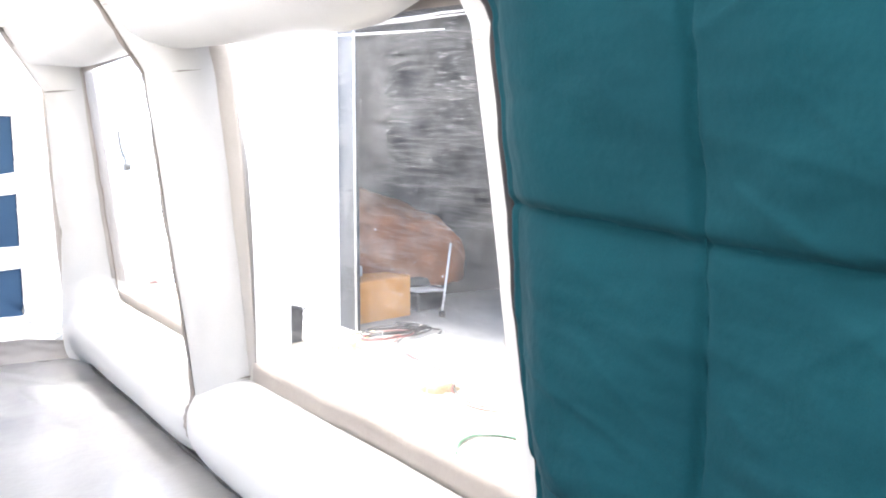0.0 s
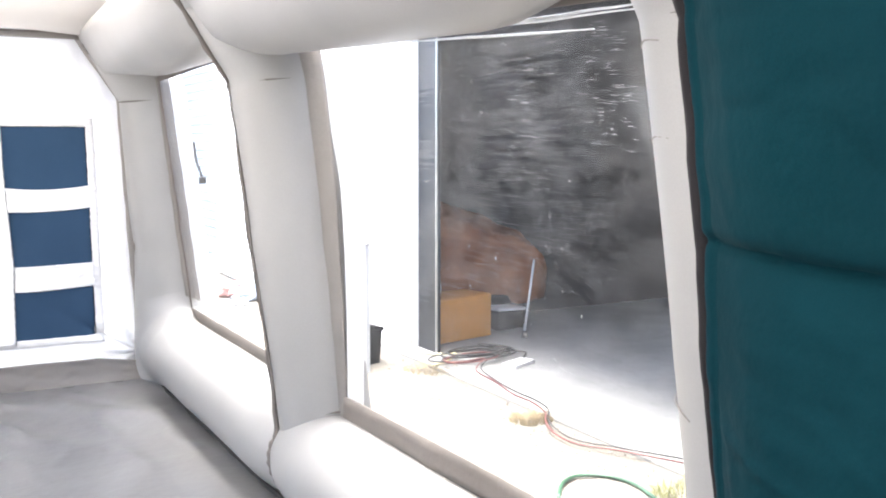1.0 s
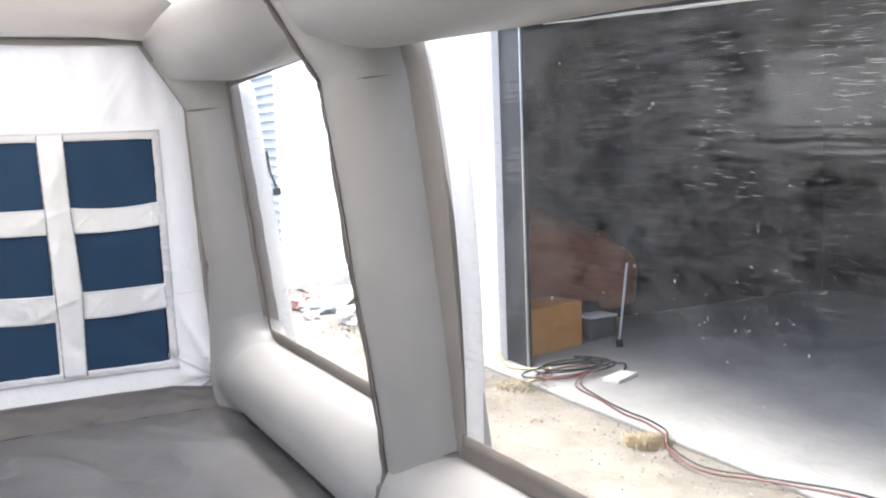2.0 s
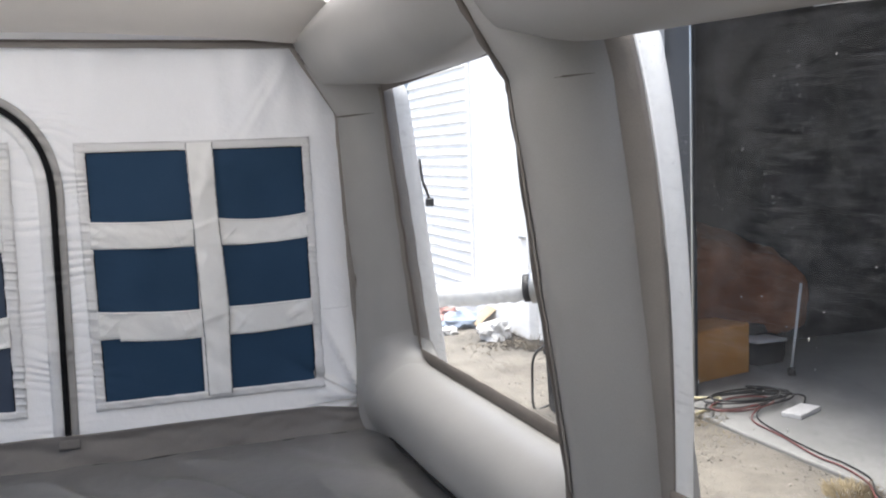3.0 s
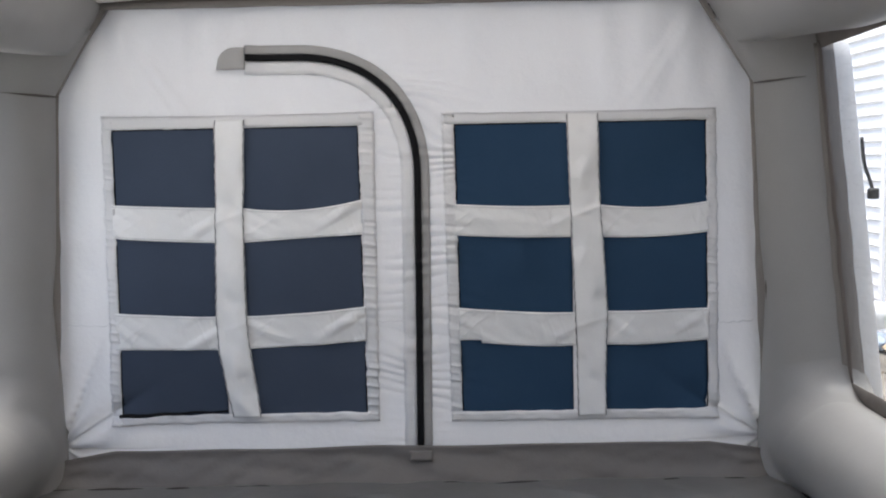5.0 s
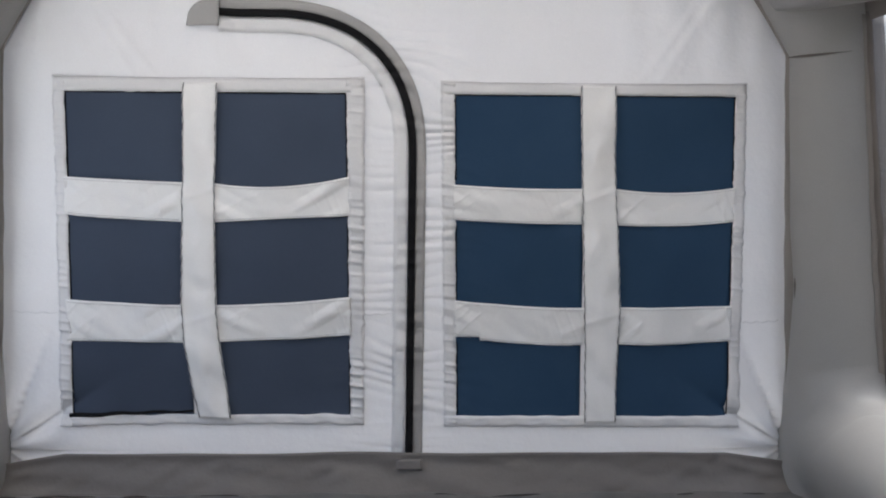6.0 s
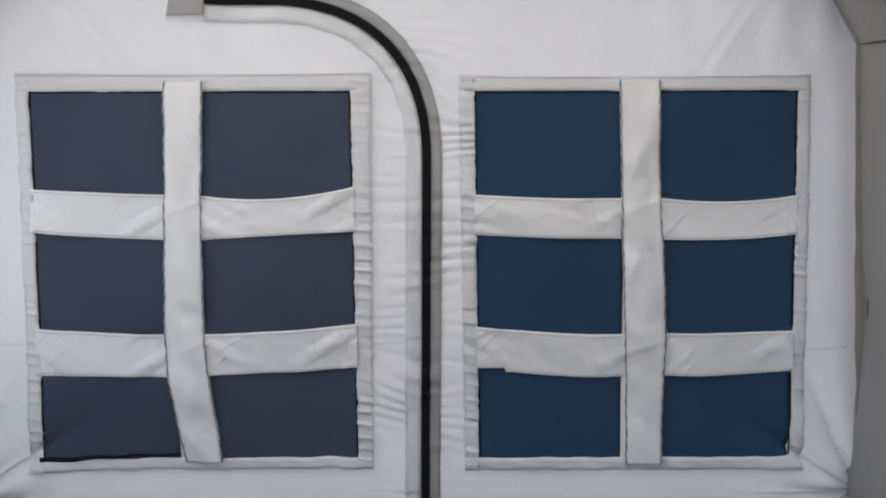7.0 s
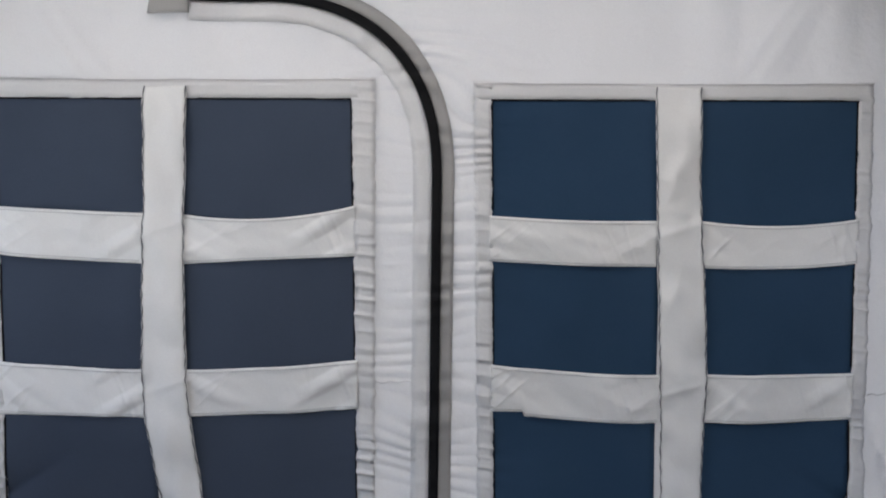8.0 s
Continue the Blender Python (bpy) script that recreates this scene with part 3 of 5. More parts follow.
def build_window(side, name, y0, y1, label, z0=0.55, heads=(2.07, 2.07), folds=(), lean=0.0):
    """A clear vinyl pane in a taupe webbing border, y0 < y1."""
    win = holder(name, label, "window", kind="structure", at=(east(side, 1.9), (y0 + y1) / 2, 1.3))
    z1 = (heads[0] + heads[1]) / 2

    def at(y, z, out=0.0):
        z += (heads[0] + (heads[1] - heads[0]) * (y - y0) / (y1 - y0) - z1) * (z - z0) / (z1 - z0)
        far = max(0.0, (y - y0) / (y1 - y0))
        y += lean * (max(0.0, z - z0) / 1.5) ** 2.8 * far
        return (east(side, pane_at(far if lean else 0.0, z) + out), y, z)

    def film(u, v):
        y, z = y0 - 0.05 + (y1 - y0 + 0.10) * u, z0 - 0.05 + (z1 - z0 + 0.10) * v
        edge = min(u, 1 - u, v, 1 - v)
        return at(y, z, 0.006 * min(1, edge * 8) * noise.noise(Vector((y * 1.0, z * 2.2, side))))
    pane = part("pane", sheet(film, 40, 40), VINYL, win, "clear wrinkled vinyl pane")
    pane.visible_shadow = False
    w = 0.062
    head_band = 0.0 if folds else 0.035
    deep = w + 0.07
    bars = (((y0 - w, y1 + w), (z0 - deep, z0)), ((y0 - w, y1 + w), (z1 - head_band, z1 + deep)), ((y0 - deep, y0), (z0, z1)), ((y1, y1 + deep), (z0, z1)))
    for (ya, yb), (za, zb) in (bars[:3] if lean else bars):
        def strip(u, v):
            y, z = ya + (yb - ya) * u, za + (zb - za) * v
            return at(y, z, -0.012 + wob(y, z, 1, 7, 0.006))
        long = (yb - ya) > (zb - za)
        part("border", sheet(strip, 40 if long else 3, 3 if long else 40, 0.006, (side, 0, 0)), BORDER, win)
    # slack folds of the film under the eaves
    for fa, fb, da, db in folds:
        line = [at(y0 + (y1 - y0) * (fa + (fb - fa) * i / 12), z1 - da - (db - da) * i / 12 + 0.003 * noise.noise(Vector((i * 0.6, fa * 9, 0))), -0.010) for i in range(13)]
        part("film_fold", sweep(smooth_line(line, 3), lambda t: 0.0048 * math.sin(math.pi * min(max(t, 0.06), 0.94)) ** 0.5, 6), VINYL_FOLD, win)
    return win


VINYL_FOLD = stuff_mat("creased_vinyl", (0.62, 0.63, 0.64), (0.78, 0.78, 0.78), 0.15, 9.0, 60.0, 0.2, 0.002)
window_1 = build_window(1, "window_1", 1.98, 4.065, "clear vinyl window looking onto a dark shed", 0.58, (2.000, 2.095), ((0.78, 0.03, 0.034, 0.028), (0.60, 0.13, 0.046, 0.066), (0.93, 0.74, 0.024, 0.036), (0.42, 0.03, 0.030, 0.016)), 0.22)


def splatter():
    """Small dried paint specks and runs on the film."""
    bm = bmesh.new()
    for k in range(26):
        y, z = random.gauss(3.2, 0.45), random.gauss(1.32, 0.22)
        if not (2.1 < y < 3.98 and 0.7 < z < 1.95):
            continue
        r, run = random.uniform(0.0009, 0.0024), random.choice((1, 1, 1, 1.6, 3.0))
        m = Matrix.Translation((pane_at((y - 1.98) / 2.085, z) - 0.012, y, z)) @ Matrix.Diagonal((0.0012, r, r * run, 1))
        bmesh.ops.create_icosphere(bm, subdivisions=1, radius=1.0, matrix=m)
    return part("paint_specks", bm, PAPER, window_1, "dried white paint specks")


def crinkles():
    """White slivers for glints on level creases, in upright rows where the film was rolled up."""
    bm = bmesh.new()
    for y0, spread, za, zb, count in ((2.23, 0.045, 1.64, 1.97, 80), (2.62, 0.055, 1.52, 1.92, 60), (2.98, 0.060, 1.70, 1.96, 30), (2.42, 0.10, 1.72, 1.95, 16)):
        for k in range(count):
            y, z = random.gauss(y0, spread), random.uniform(za, zb)
            length, rise = random.uniform(0.012, 0.060), random.uniform(-0.003, 0.004)
            thick = random.uniform(0.00012, 0.00030)
            pts = []
            for i in range(5):
                e = i / 4 - 0.5
                yy, zz = y + length * e, z + rise * (1 - 4 * e * e) + 0.06 * length * e
                pts.append((pane_at((yy - 1.98) / 2.085, zz) - 0.009, yy, zz))
            one = sweep(pts, lambda t: thick * math.sin(math.pi * min(max(t, 0.1), 0.9)), 4)
            mesh = bpy.data.meshes.new("crinkle")
            one.to_mesh(mesh)
            one.free()
            bm.from_mesh(mesh)
            bpy.data.meshes.remove(mesh)
    return part("crinkle_glints", bm, VINYL_FOLD, window_1, "white glints on fine level creases in the film")


splatter()
crinkles()
window_2 = build_window(1, "window_2", 4.65, 6.815, "clear vinyl window looking onto a white wall", 0.54, (2.145, 2.090))
window_3 = build_window(-1, "window_3", 4.65, 6.815, "clear vinyl window in the tube wall")
window_4 = build_window(-1, "window_4", 1.98, 4.065, "clear vinyl window in the tube wall", lean=0.22)
window_5 = build_window(1, "window_5", -0.90, 1.46, "clear vinyl window behind a hanging quilt")
window_6 = build_window(-1, "window_6", -0.90, 1.46, "clear vinyl window in the tube wall")


def build_ceiling():
    bm = bmesh.new()
    for k, y in enumerate(ARCH_Y):
        y = min(y + 0.11, 7.02)
        pts = [(MID + s, y, 2.65 - 0.05 * abs(s / 1.4) ** 2) for s in (-1.60, -1.1, -0.7, -0.3, 0.0, 0.3, 0.7, 1.1, 1.60)]
        sub = sweep(pts, 0.25, 36)
        me = bpy.data.meshes.new("t")
        sub.to_mesh(me)
        sub.free()
        bm.from_mesh(me)
        bpy.data.meshes.remove(me)
    for k in range(3):
        ya, yb = ARCH_Y[k + 1], ARCH_Y[k]
        sub = sheet(lambda u, v: (MID - 1.72 + 3.44 * u, ya + (yb - ya) * v, 2.62 + 0.10 * math.sin(math.pi * v) - 0.34 * abs(2 * u - 1) ** 10), 40, 16)
        me = bpy.data.meshes.new("t")
        sub.to_mesh(me)
        sub.free()
        bm.from_mesh(me)
        bpy.data.meshes.remove(me)
    return tagged(to_object("ceiling", bm, ROOF), "grey inflatable roof of tarpaulin tubes", "ceiling", kind="structure")


build_ceiling()


# ---- floor sheet ----
def floor_point(u, v):
    x, y = MID - 1.92 + 3.84 * u, -1.3 + 8.42 * v
    back = max(0.0, (y - 6.55) / 0.55)
    z = 0.006 + 0.060 * back ** 2.2
    z += wob(x, y, 0, 1.1, 0.005) + wob(x, y, 5, 3.5, 0.002)
    # drag wrinkles before the end wall
    drawn = max(0.0, min(1.0, (y - 4.9) / 1.2, (7.0 - y) / 0.15))
    ridge = 1 - abs(noise.noise(Vector((x * 2.3 + y * 1.5, y * 1.1 - x * 0.6, 11)))) * 3.6
    z += 0.020 * drawn * max(0.0, ridge) ** 2
    return (x, y, max(z, 0.001))


part_floor = to_object("floor", sheet(floor_point, 170, 330), FLOOR)
tagged(part_floor, "glossy grey vinyl floor sheet with soft wrinkles", "floor", kind="structure")


# ---- north wall: white cloth with filter windows and a zip door ----
def edge_x(side, z):
    """The cloth's edge beside the tubes at height z."""
    if z < 1.945:
        x = 1.690 - 0.045 * (z - 0.14)
    else:
        x = 1.609 - (z - 1.945) * 0.66
    return x if side > 0 else 2 * MID - x - 0.005


def cloth_y(x, z):
    """Depth of the hanging cloth: slack, drawn to the corners, puckered along the zip."""
    rim = min(1.0, min(edge_x(1, z) - x, x - edge_x(-1, z)) / 0.28)
    y = 7.112 + 0.07 * (1 - max(rim, 0)) ** 2
    y += wob(x, z, 0, 1.5, 0.014) + wob(x, z, 4, 4.0, 0.011) + 0.010 * noise.noise(Vector((x * 5 + z * 2, z * 1.3 - x, 9)))
    near = math.exp(-((x + 0.02) / 0.20) ** 2) * (1 if z < 1.8 else math.exp(-((z - 1.8) / 0.2) ** 2))
    gathers = z * 118 + 13 * noise.noise(Vector((x * 2.5, z * 4, 1))) + 14 * x
    y += near * 0.010 * (0.6 + 1.2 * noise.noise(Vector((x * 3, z * 5, 7)))) * (1.3 - 2.2 * abs(math.sin(gathers / 2)) ** 0.8)
    # folds drawn into the lower corners and under the roof
    for cx, s in ((edge_x(1, 0.2), -1), (edge_x(-1, 0.2), 1)):
        d = math.hypot(x - cx, z - 0.2)
        a = math.atan2(z - 0.2, (x - cx) * s)
        y += 0.055 * min(1, d / 0.15) * math.exp(-(d / 0.38) ** 2) * (1 - 2 * abs(math.sin(a * 5.5)) ** 0.6)
    # creases running down from the upper corners
    for cx, s in ((edge_x(1, 2.33), -1), (edge_x(-1, 2.33), 1)):
        run = ((x - cx) * s * 0.52 + (2.33 - z) * 0.85)
        off = (x - cx) * s * 0.85 - (2.33 - z) * 0.52
        if 0 < run < 0.75:
            for o, w in ((0.0, 0.014), (0.07, 0.010), (-0.05, 0.007)):
                y -= w * math.sin(math.pi * run / 0.75) * math.exp(-((off - o * (0.3 + run)) / 0.022) ** 2)
    y += 0.026 * math.exp(-((z - 2.15) / 0.28) ** 2) * noise.noise(Vector((x * 8, z * 1.1, 2)))
    return y


def wall_point(u, v):
    z = 0.14 + 2.28 * v
    x = edge_x(-1, z) - 0.16 + (edge_x(1, z) - edge_x(-1, z) + 0.32) * u
    return (x, cloth_y(x, z), z)


wall_north = part("wall_north", sheet(wall_point, 220, 420, 0.004), WHITE, None)
tagged(wall_north, "white polyester end wall with filter windows and zip", "wall", kind="structure")

LEFT = dict(cols=((-1.475, -0.955), (-0.850, -0.265)), outer=((-1.503, -0.206), (-1.524, -0.214)), zs=(1.829, 0.325), mat=SLATE,
            inner=((-1.456, -0.283), (-1.472, -0.272)), zi=(1.766, 0.366),
            upright=((1.80, -0.966, -0.819), (1.38, -0.978, -0.843), (0.86, -0.996, -0.844), (0.70, -0.986, -0.831), (0.36, -0.932, -0.790)),
            straps=((-1.475, -0.975, (1.406, 1.393, 1.383), (1.246, 1.226, 1.215)), (-0.848, -0.275, (1.379, 1.368, 1.411), (1.213, 1.230, 1.243)),
                    (-1.485, -0.985, (0.881, 0.866, 0.855), (0.701, 0.697, 0.694)), (-0.848, -0.270, (0.855, 0.868, 0.893), (0.697, 0.706, 0.725))))
RIGHT = dict(cols=((0.165, 0.735), (0.845, 1.385)), outer=((0.115, 1.421), (0.138, 1.444)), zs=(1.818, 0.314), mat=BLUE,
             inner=((0.173, 1.373), (0.193, 1.392)), zi=(1.764, 0.360),
             upright=((1.80, 0.706, 0.858), (1.37, 0.721, 0.869), (0.85, 0.741, 0.902), (0.69, 0.748, 0.897), (0.34, 0.753, 0.891)),
             straps=((0.170, 0.725, (1.380, 1.366, 1.364), (1.228, 1.216, 1.211)), (0.865, 1.385, (1.365, 1.349, 1.373), (1.209, 1.206, 1.226)),
                     (0.180, 0.745, (0.877, 0.855, 0.846), (0.722, 0.686, 0.683)), (0.895, 1.388, (0.849, 0.851, 0.857), (0.684, 0.685, 0.702))))


def along(values, t):
    """Smooth run through three values."""
    a, b, c = values
    return a * (1 - t) * (1 - 2 * t) + 4 * b * t * (1 - t) + c * t * (2 * t - 1)


def build_filter_window(d, label, seed):
    (ox0, ox1), (bx0, bx1) = d["outer"]
    (ix0, ix1), (jx0, jx1) = d["inner"]
    zt, zb = d["zs"]
    it, ib = d["zi"]

    def pos(x, z, out):
        return (x, cloth_y(x, z) - out, z)

    def lerp(a, b, t):
        return a + (b - a) * t
    # the hemmed border: four tapes, gathered along the uprights
    def gather(z):
        return 0.006 * noise.noise(Vector((seed, z * 16, 0))) + 0.005 * noise.noise(Vector((seed, z * 47, 2)))

    def pleat(u, z, s):
        """Small folds drawn across the tape where it is gathered."""
        wave = math.sin(z * 128 + 9 * noise.noise(Vector((s, z * 7, 0))) + 1.2 * u)
        return 0.013 + 0.003 * noise.noise(Vector((u, z * 20, s))) + 0.012 * max(0.0, wave) ** 3 * max(0.0, noise.noise(Vector((s, z * 3.1, 4))) + 0.40)
    top = sheet(lambda u, v: pos(lerp(ox0, ox1, u), lerp(it - 0.004, zt, v) + wob(u * 5, seed, 0, 2, 0.004) - 0.010 * math.sin(math.pi * u) * v, 0.014 + 0.0015 * noise.noise(Vector((u * 14, seed, 1)))), 60, 3, 0.011)
    win = part("filter_window", top, TAPE, wall_north, label)
    part("border_tape", sheet(lambda u, v: pos(lerp(bx0, bx1, u), lerp(zb, ib + 0.004, v) + wob(u * 6, seed, 3, 2, 0.007), 0.015 + 0.0025 * math.sin(u * 70 + 5 * v)), 140, 3, 0.011), TAPE, win)
    part("border_tape", sheet(lambda u, v: pos(lerp(lerp(bx0, ox0, v), lerp(jx0, ix0, v), u) + gather(lerp(zb, zt, v)), lerp(zb, zt, v), pleat(u, lerp(zb, zt, v), seed)), 4, 260, 0.010), TAPE, win)
    part("border_tape", sheet(lambda u, v: pos(lerp(lerp(jx1, ix1, v), lerp(bx1, ox1, v), u) + gather(lerp(zb, zt, v) + 3), lerp(zb, zt, v), pleat(u, lerp(zb, zt, v), seed + 5)), 4, 260, 0.010), TAPE, win)
    # stitching round the border
    ring = [(ox0 + 0.006, zt - 0.008), (ox1 - 0.006, zt - 0.008), (bx1 - 0.006, zb + 0.008), (bx0 + 0.006, zb + 0.008)]
    for (xa, za), (xb, zc) in ((ring[0], ring[1]), (ring[2], ring[3])):
        part("stitch_line", sweep([pos(lerp(xa, xb, q / 50), lerp(za, zc, q / 50), 0.0165 if za > 1 else 0.018) for q in range(51)], 0.0012, 5), STITCH, win)
    # six filter panels behind the straps
    rows = ((1.79, 1.31), (1.30, 0.79), (0.78, 0.335))
    for x0, x1 in d["cols"]:
        for za, zc in rows:
            part("filter_panel", sheet(lambda u, v: pos(lerp(x0, x1, u), lerp(zc, za, v), 0.009 + 0.002 * math.sin(math.pi * u)), 30, 30, 0.003), d["mat"], win)
    # black strips for the shaded gaps at the panels, under the top tape and beside the outer tapes
    for x0, x1 in d["cols"]:
        part("panel_gap_shade", sweep([pos(lerp(max(x0, ix0), min(x1, ix1), k / 8), it - 0.006, 0.012) for k in range(9)], 0.0035, 6), ZIP_AND_GAP, win)
    for a, c in ((jx0, ix0), (jx1, ix1)):
        s = 0.003 if a < (jx0 + jx1) / 2 else -0.003
        for za, zc in ((1.762, 1.40), (1.21, 0.88), (0.69, 0.37)):
            part("panel_gap_shade", sweep([pos(lerp(a, c, (z - ib) / (it - ib)) + s, z, 0.011) for z in (zc, (za + zc) / 2, za)], 0.003, 6), ZIP_AND_GAP, win)
    if seed == 1:
        # a black strip for the shade in the gap under one panel's loose foot
        gap = [pos(-1.485 + 0.53 * k / 12, 0.372 + 0.012 * k / 12 + 0.003 * math.sin(k * 1.7), 0.014) for k in range(13)]
        part("panel_gap_shade", sweep(gap, lambda t: 0.0105 - 0.006 * t, 6), ZIP_AND_GAP, win)
    # straps across
    for k, (x0, x1, up, low) in enumerate(d["straps"]):
        def web(u, v):
            top_z, low_z = along(up, u), along(low, u)
            if k == 2 and seed == 2 and u < 0.26:
                low_z = 0.716 if u < 0.20 else 0.700
            z = lerp(low_z, top_z, v)
            x = lerp(x0, x1, u)
            out = 0.014 + 0.012 * math.sin(math.pi * u) * (0.6 + 0.4 * v) + 0.010 * noise.noise(Vector((u * 2.2 + v * 0.8 + k * 7, v * 1.0 + seed, k)))
            loose = 1.0 if seed == 1 else 0.45
            out += 0.010 * loose * max(0, math.sin((u * 1.4 - v * 0.8 + k) * 9)) * math.exp(-((u - 0.85) / 0.2) ** 2) + 0.007 * loose * max(0, math.sin((u * 1.3 + v * 0.7 + k) * 11)) * math.exp(-((u - 0.12) / 0.16) ** 2)
            out += 0.003 * noise.noise(Vector((u * 6 + v * 3, v * 2 - u * 3, k + 20)))
            for a, b, e in ((1.0, 0.55, 0.95), (0.5, -0.9, 0.06)):
                ridge = abs(noise.noise(Vector(((u * a * 5 + v * b) * 2.6 + k * 3, (v * a - u * b * 3) * 0.5, seed + 30))))
                out += 0.004 * max(0.0, 1 - ridge * 9) * math.exp(-((u - e) / 0.24) ** 2)
            return (x, cloth_y(x, z) - max(out, 0.012), z)
        part("cross_strap", sheet(web, 110, 24, 0.006), STRAP, win)
        for e in (0.06, 0.94):
            line = [Vector(web(0.01 + 0.98 * q / 30, e)) + Vector((0, -0.001, 0)) for q in range(31)]
            part("stitch_line", sweep(line, 0.0012, 5), STITCH, win)
    # upright strap
    marks = d["upright"]

    def stem(u, v):
        z = lerp(marks[-1][0], marks[0][0], v)
        for (za, la, ra), (zc, lc, rc) in zip(marks, marks[1:]):
            if zc <= z <= za or (z > za and za == marks[0][0]):
                t = (z - zc) / (za - zc)
                x = lerp(lerp(lc, rc, u), lerp(la, ra, u), t)
                break
        out = 0.028 + 0.005 * math.sin(math.pi * u) + 0.008 * noise.noise(Vector((u * 2, z * 5, seed))) + 0.004 * math.sin(z * 30 + u * 3) + 0.007 * noise.noise(Vector((u * 3 + z * 2, z * 13, seed + 4)))
        for zj in (1.31, 0.775):
            out += 0.004 * math.exp(-((z - zj - 0.05 * u) / 0.012) ** 2)
        return (x, cloth_y(x, z) - out, z)
    part("upright_strap", sheet(stem, 10, 160, 0.006), STRAP, win)
    # stitching along the upright strap, darkened for the shadow line at its edges
    for e in (0.02, 0.98):
        line = [Vector(stem(e, k / 90)) + Vector((0.0015 * math.sin(k * 1.9), -0.001, 0)) for k in range(91)]
        part("stitch_line", sweep(line, lambda t: 0.0020 + 0.0008 * math.sin(t * 160), 5), SHADE_THREAD, win)
    return win


build_filter_window(LEFT, "white hemmed window with six slate grey filter panels", 1)
build_filter_window(RIGHT, "white hemmed window with six dark blue filter panels", 2)


def zip_line():
    """The zip of the door: up the middle, round a quarter, then level."""
    pts = [(-0.016 + 0.012 * k / 24, 0.185 + (1.50 - 0.185) * k / 24) for k in range(25)]
    for k in range(1, 25):
        a = math.pi / 2 * k / 24
        c, s = math.cos(a) ** 0.84, math.sin(a) ** 0.84
        pts.append((-0.60 + 0.596 * c, 1.50 + 0.588 * s))
    pts += [(-0.60 - 0.212 * k / 6, 2.088 + 0.004 * k / 6) for k in range(1, 7)]
    return pts


def zip_ribbon(name, a, b, out, mat, label, cut=0, ragged=0.0):
    """A band along the zip between the offsets a and b (to the door's outer side)."""
    pts = zip_line()[cut:]

    def p(u, v):
        i = min(int(v * (len(pts) - 1)), len(pts) - 2)
        t = v * (len(pts) - 1) - i
        x = pts[i][0] + (pts[i + 1][0] - pts[i][0]) * t
        z = pts[i][1] + (pts[i + 1][1] - pts[i][1]) * t
        dx, dz = pts[i + 1][0] - pts[i][0], pts[i + 1][1] - pts[i][1]
        n = math.hypot(dx, dz)
        o = a + (b - a) * u + ragged * noise.noise(Vector((u * 2, v * 30, a)))
        x, z = x + dz / n * o, z - dx / n * o
        return (x, cloth_y(x, z) - out - 0.002 * math.sin(v * 90), z)
    return part(name, sheet(p, 3, 160, 0.005), mat, wall_north, label)


zip_ribbon("zip_tape", 0.010, 0.058, 0.008, ZIP_TAPE, "grey zip tape", 0, 0.002)
zip_ribbon("zip_flap", -0.078, -0.012, 0.007, TAPE, "pale cloth zip edge", 0, 0.004)
zip_ribbon("zip_teeth", -0.016, 0.016, 0.017, ZIP_AND_GAP, "black zip", 0)
# the grey end tabs
def tab_point(u, v):
    x = -0.945 + 0.137 * u
    top = 2.040 + 0.098 * math.sqrt(max(0.0, 1 - (1 - min(u / 0.62, 1)) ** 2))
    z = 2.034 + (top - 2.034) * v
    return (x, cloth_y(x, z) - 0.024 - 0.004 * math.sin(u * 3), z)


part("zip_tab", sheet(tab_point, 14, 8, 0.006), ZIP_TAPE, wall_north, "grey end tab of the zip")
part("zip_stop", sheet(lambda u, v: (-0.072 + 0.115 * u, 7.044 - 0.012 * (1 - v), 0.140 + 0.046 * v), 8, 4, 0.006), SKIRT, wall_north, "grey stop at the zip's foot")
# cross seam of the cloth
for xa, xb, z in ((-1.74, -1.53, 0.819), (-0.222, -0.06, 0.815), (1.45, 1.625, 0.778)):
    part("cloth_seam", sweep([(xa + (xb - xa) * k / 20, cloth_y(xa + (xb - xa) * k / 20, z) - 0.0015, z + 0.003 * math.sin(k)) for k in range(21)], 0.0022, 6), TAPE, wall_north)


def skirt_point(u, v):
    x = edge_x(-1, 0.15) - 0.10 + (edge_x(1, 0.15) - edge_x(-1, 0.15) + 0.18) * u
    top = 0.205 + wob(x, 0, 9, 2.0, 0.012) - 0.035 * max(0, abs(x - MID) - 1.45) / 0.2
    s = v
    y = 7.080 - 0.085 * (1 - s) ** 1.3 + 0.020 * noise.noise(Vector((x * 4 + 2 * v, v * 1.5, 0))) + 0.007 * noise.noise(Vector((x * 11 - 3 * v, v * 2, 5)))
    z = 0.036 + (top - 0.036) * s
    return (x, min(y, 7.078 - 0.01 * s), z)


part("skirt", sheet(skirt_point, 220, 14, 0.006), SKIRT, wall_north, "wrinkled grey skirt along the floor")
# dark cord for the shade in the fold between skirt and floor
part("skirt_fold_shade", sweep([Vector(skirt_point(k / 120, 0.0)) + Vector((0, -0.004, wob(k, 0, 2, 0.31, 0.004))) for k in range(121)], lambda t: 0.008 + 0.003 * math.sin(t * 70), 6), WELD_AND_SHADE, wall_north, "dark cord for the shade where skirt meets floor")

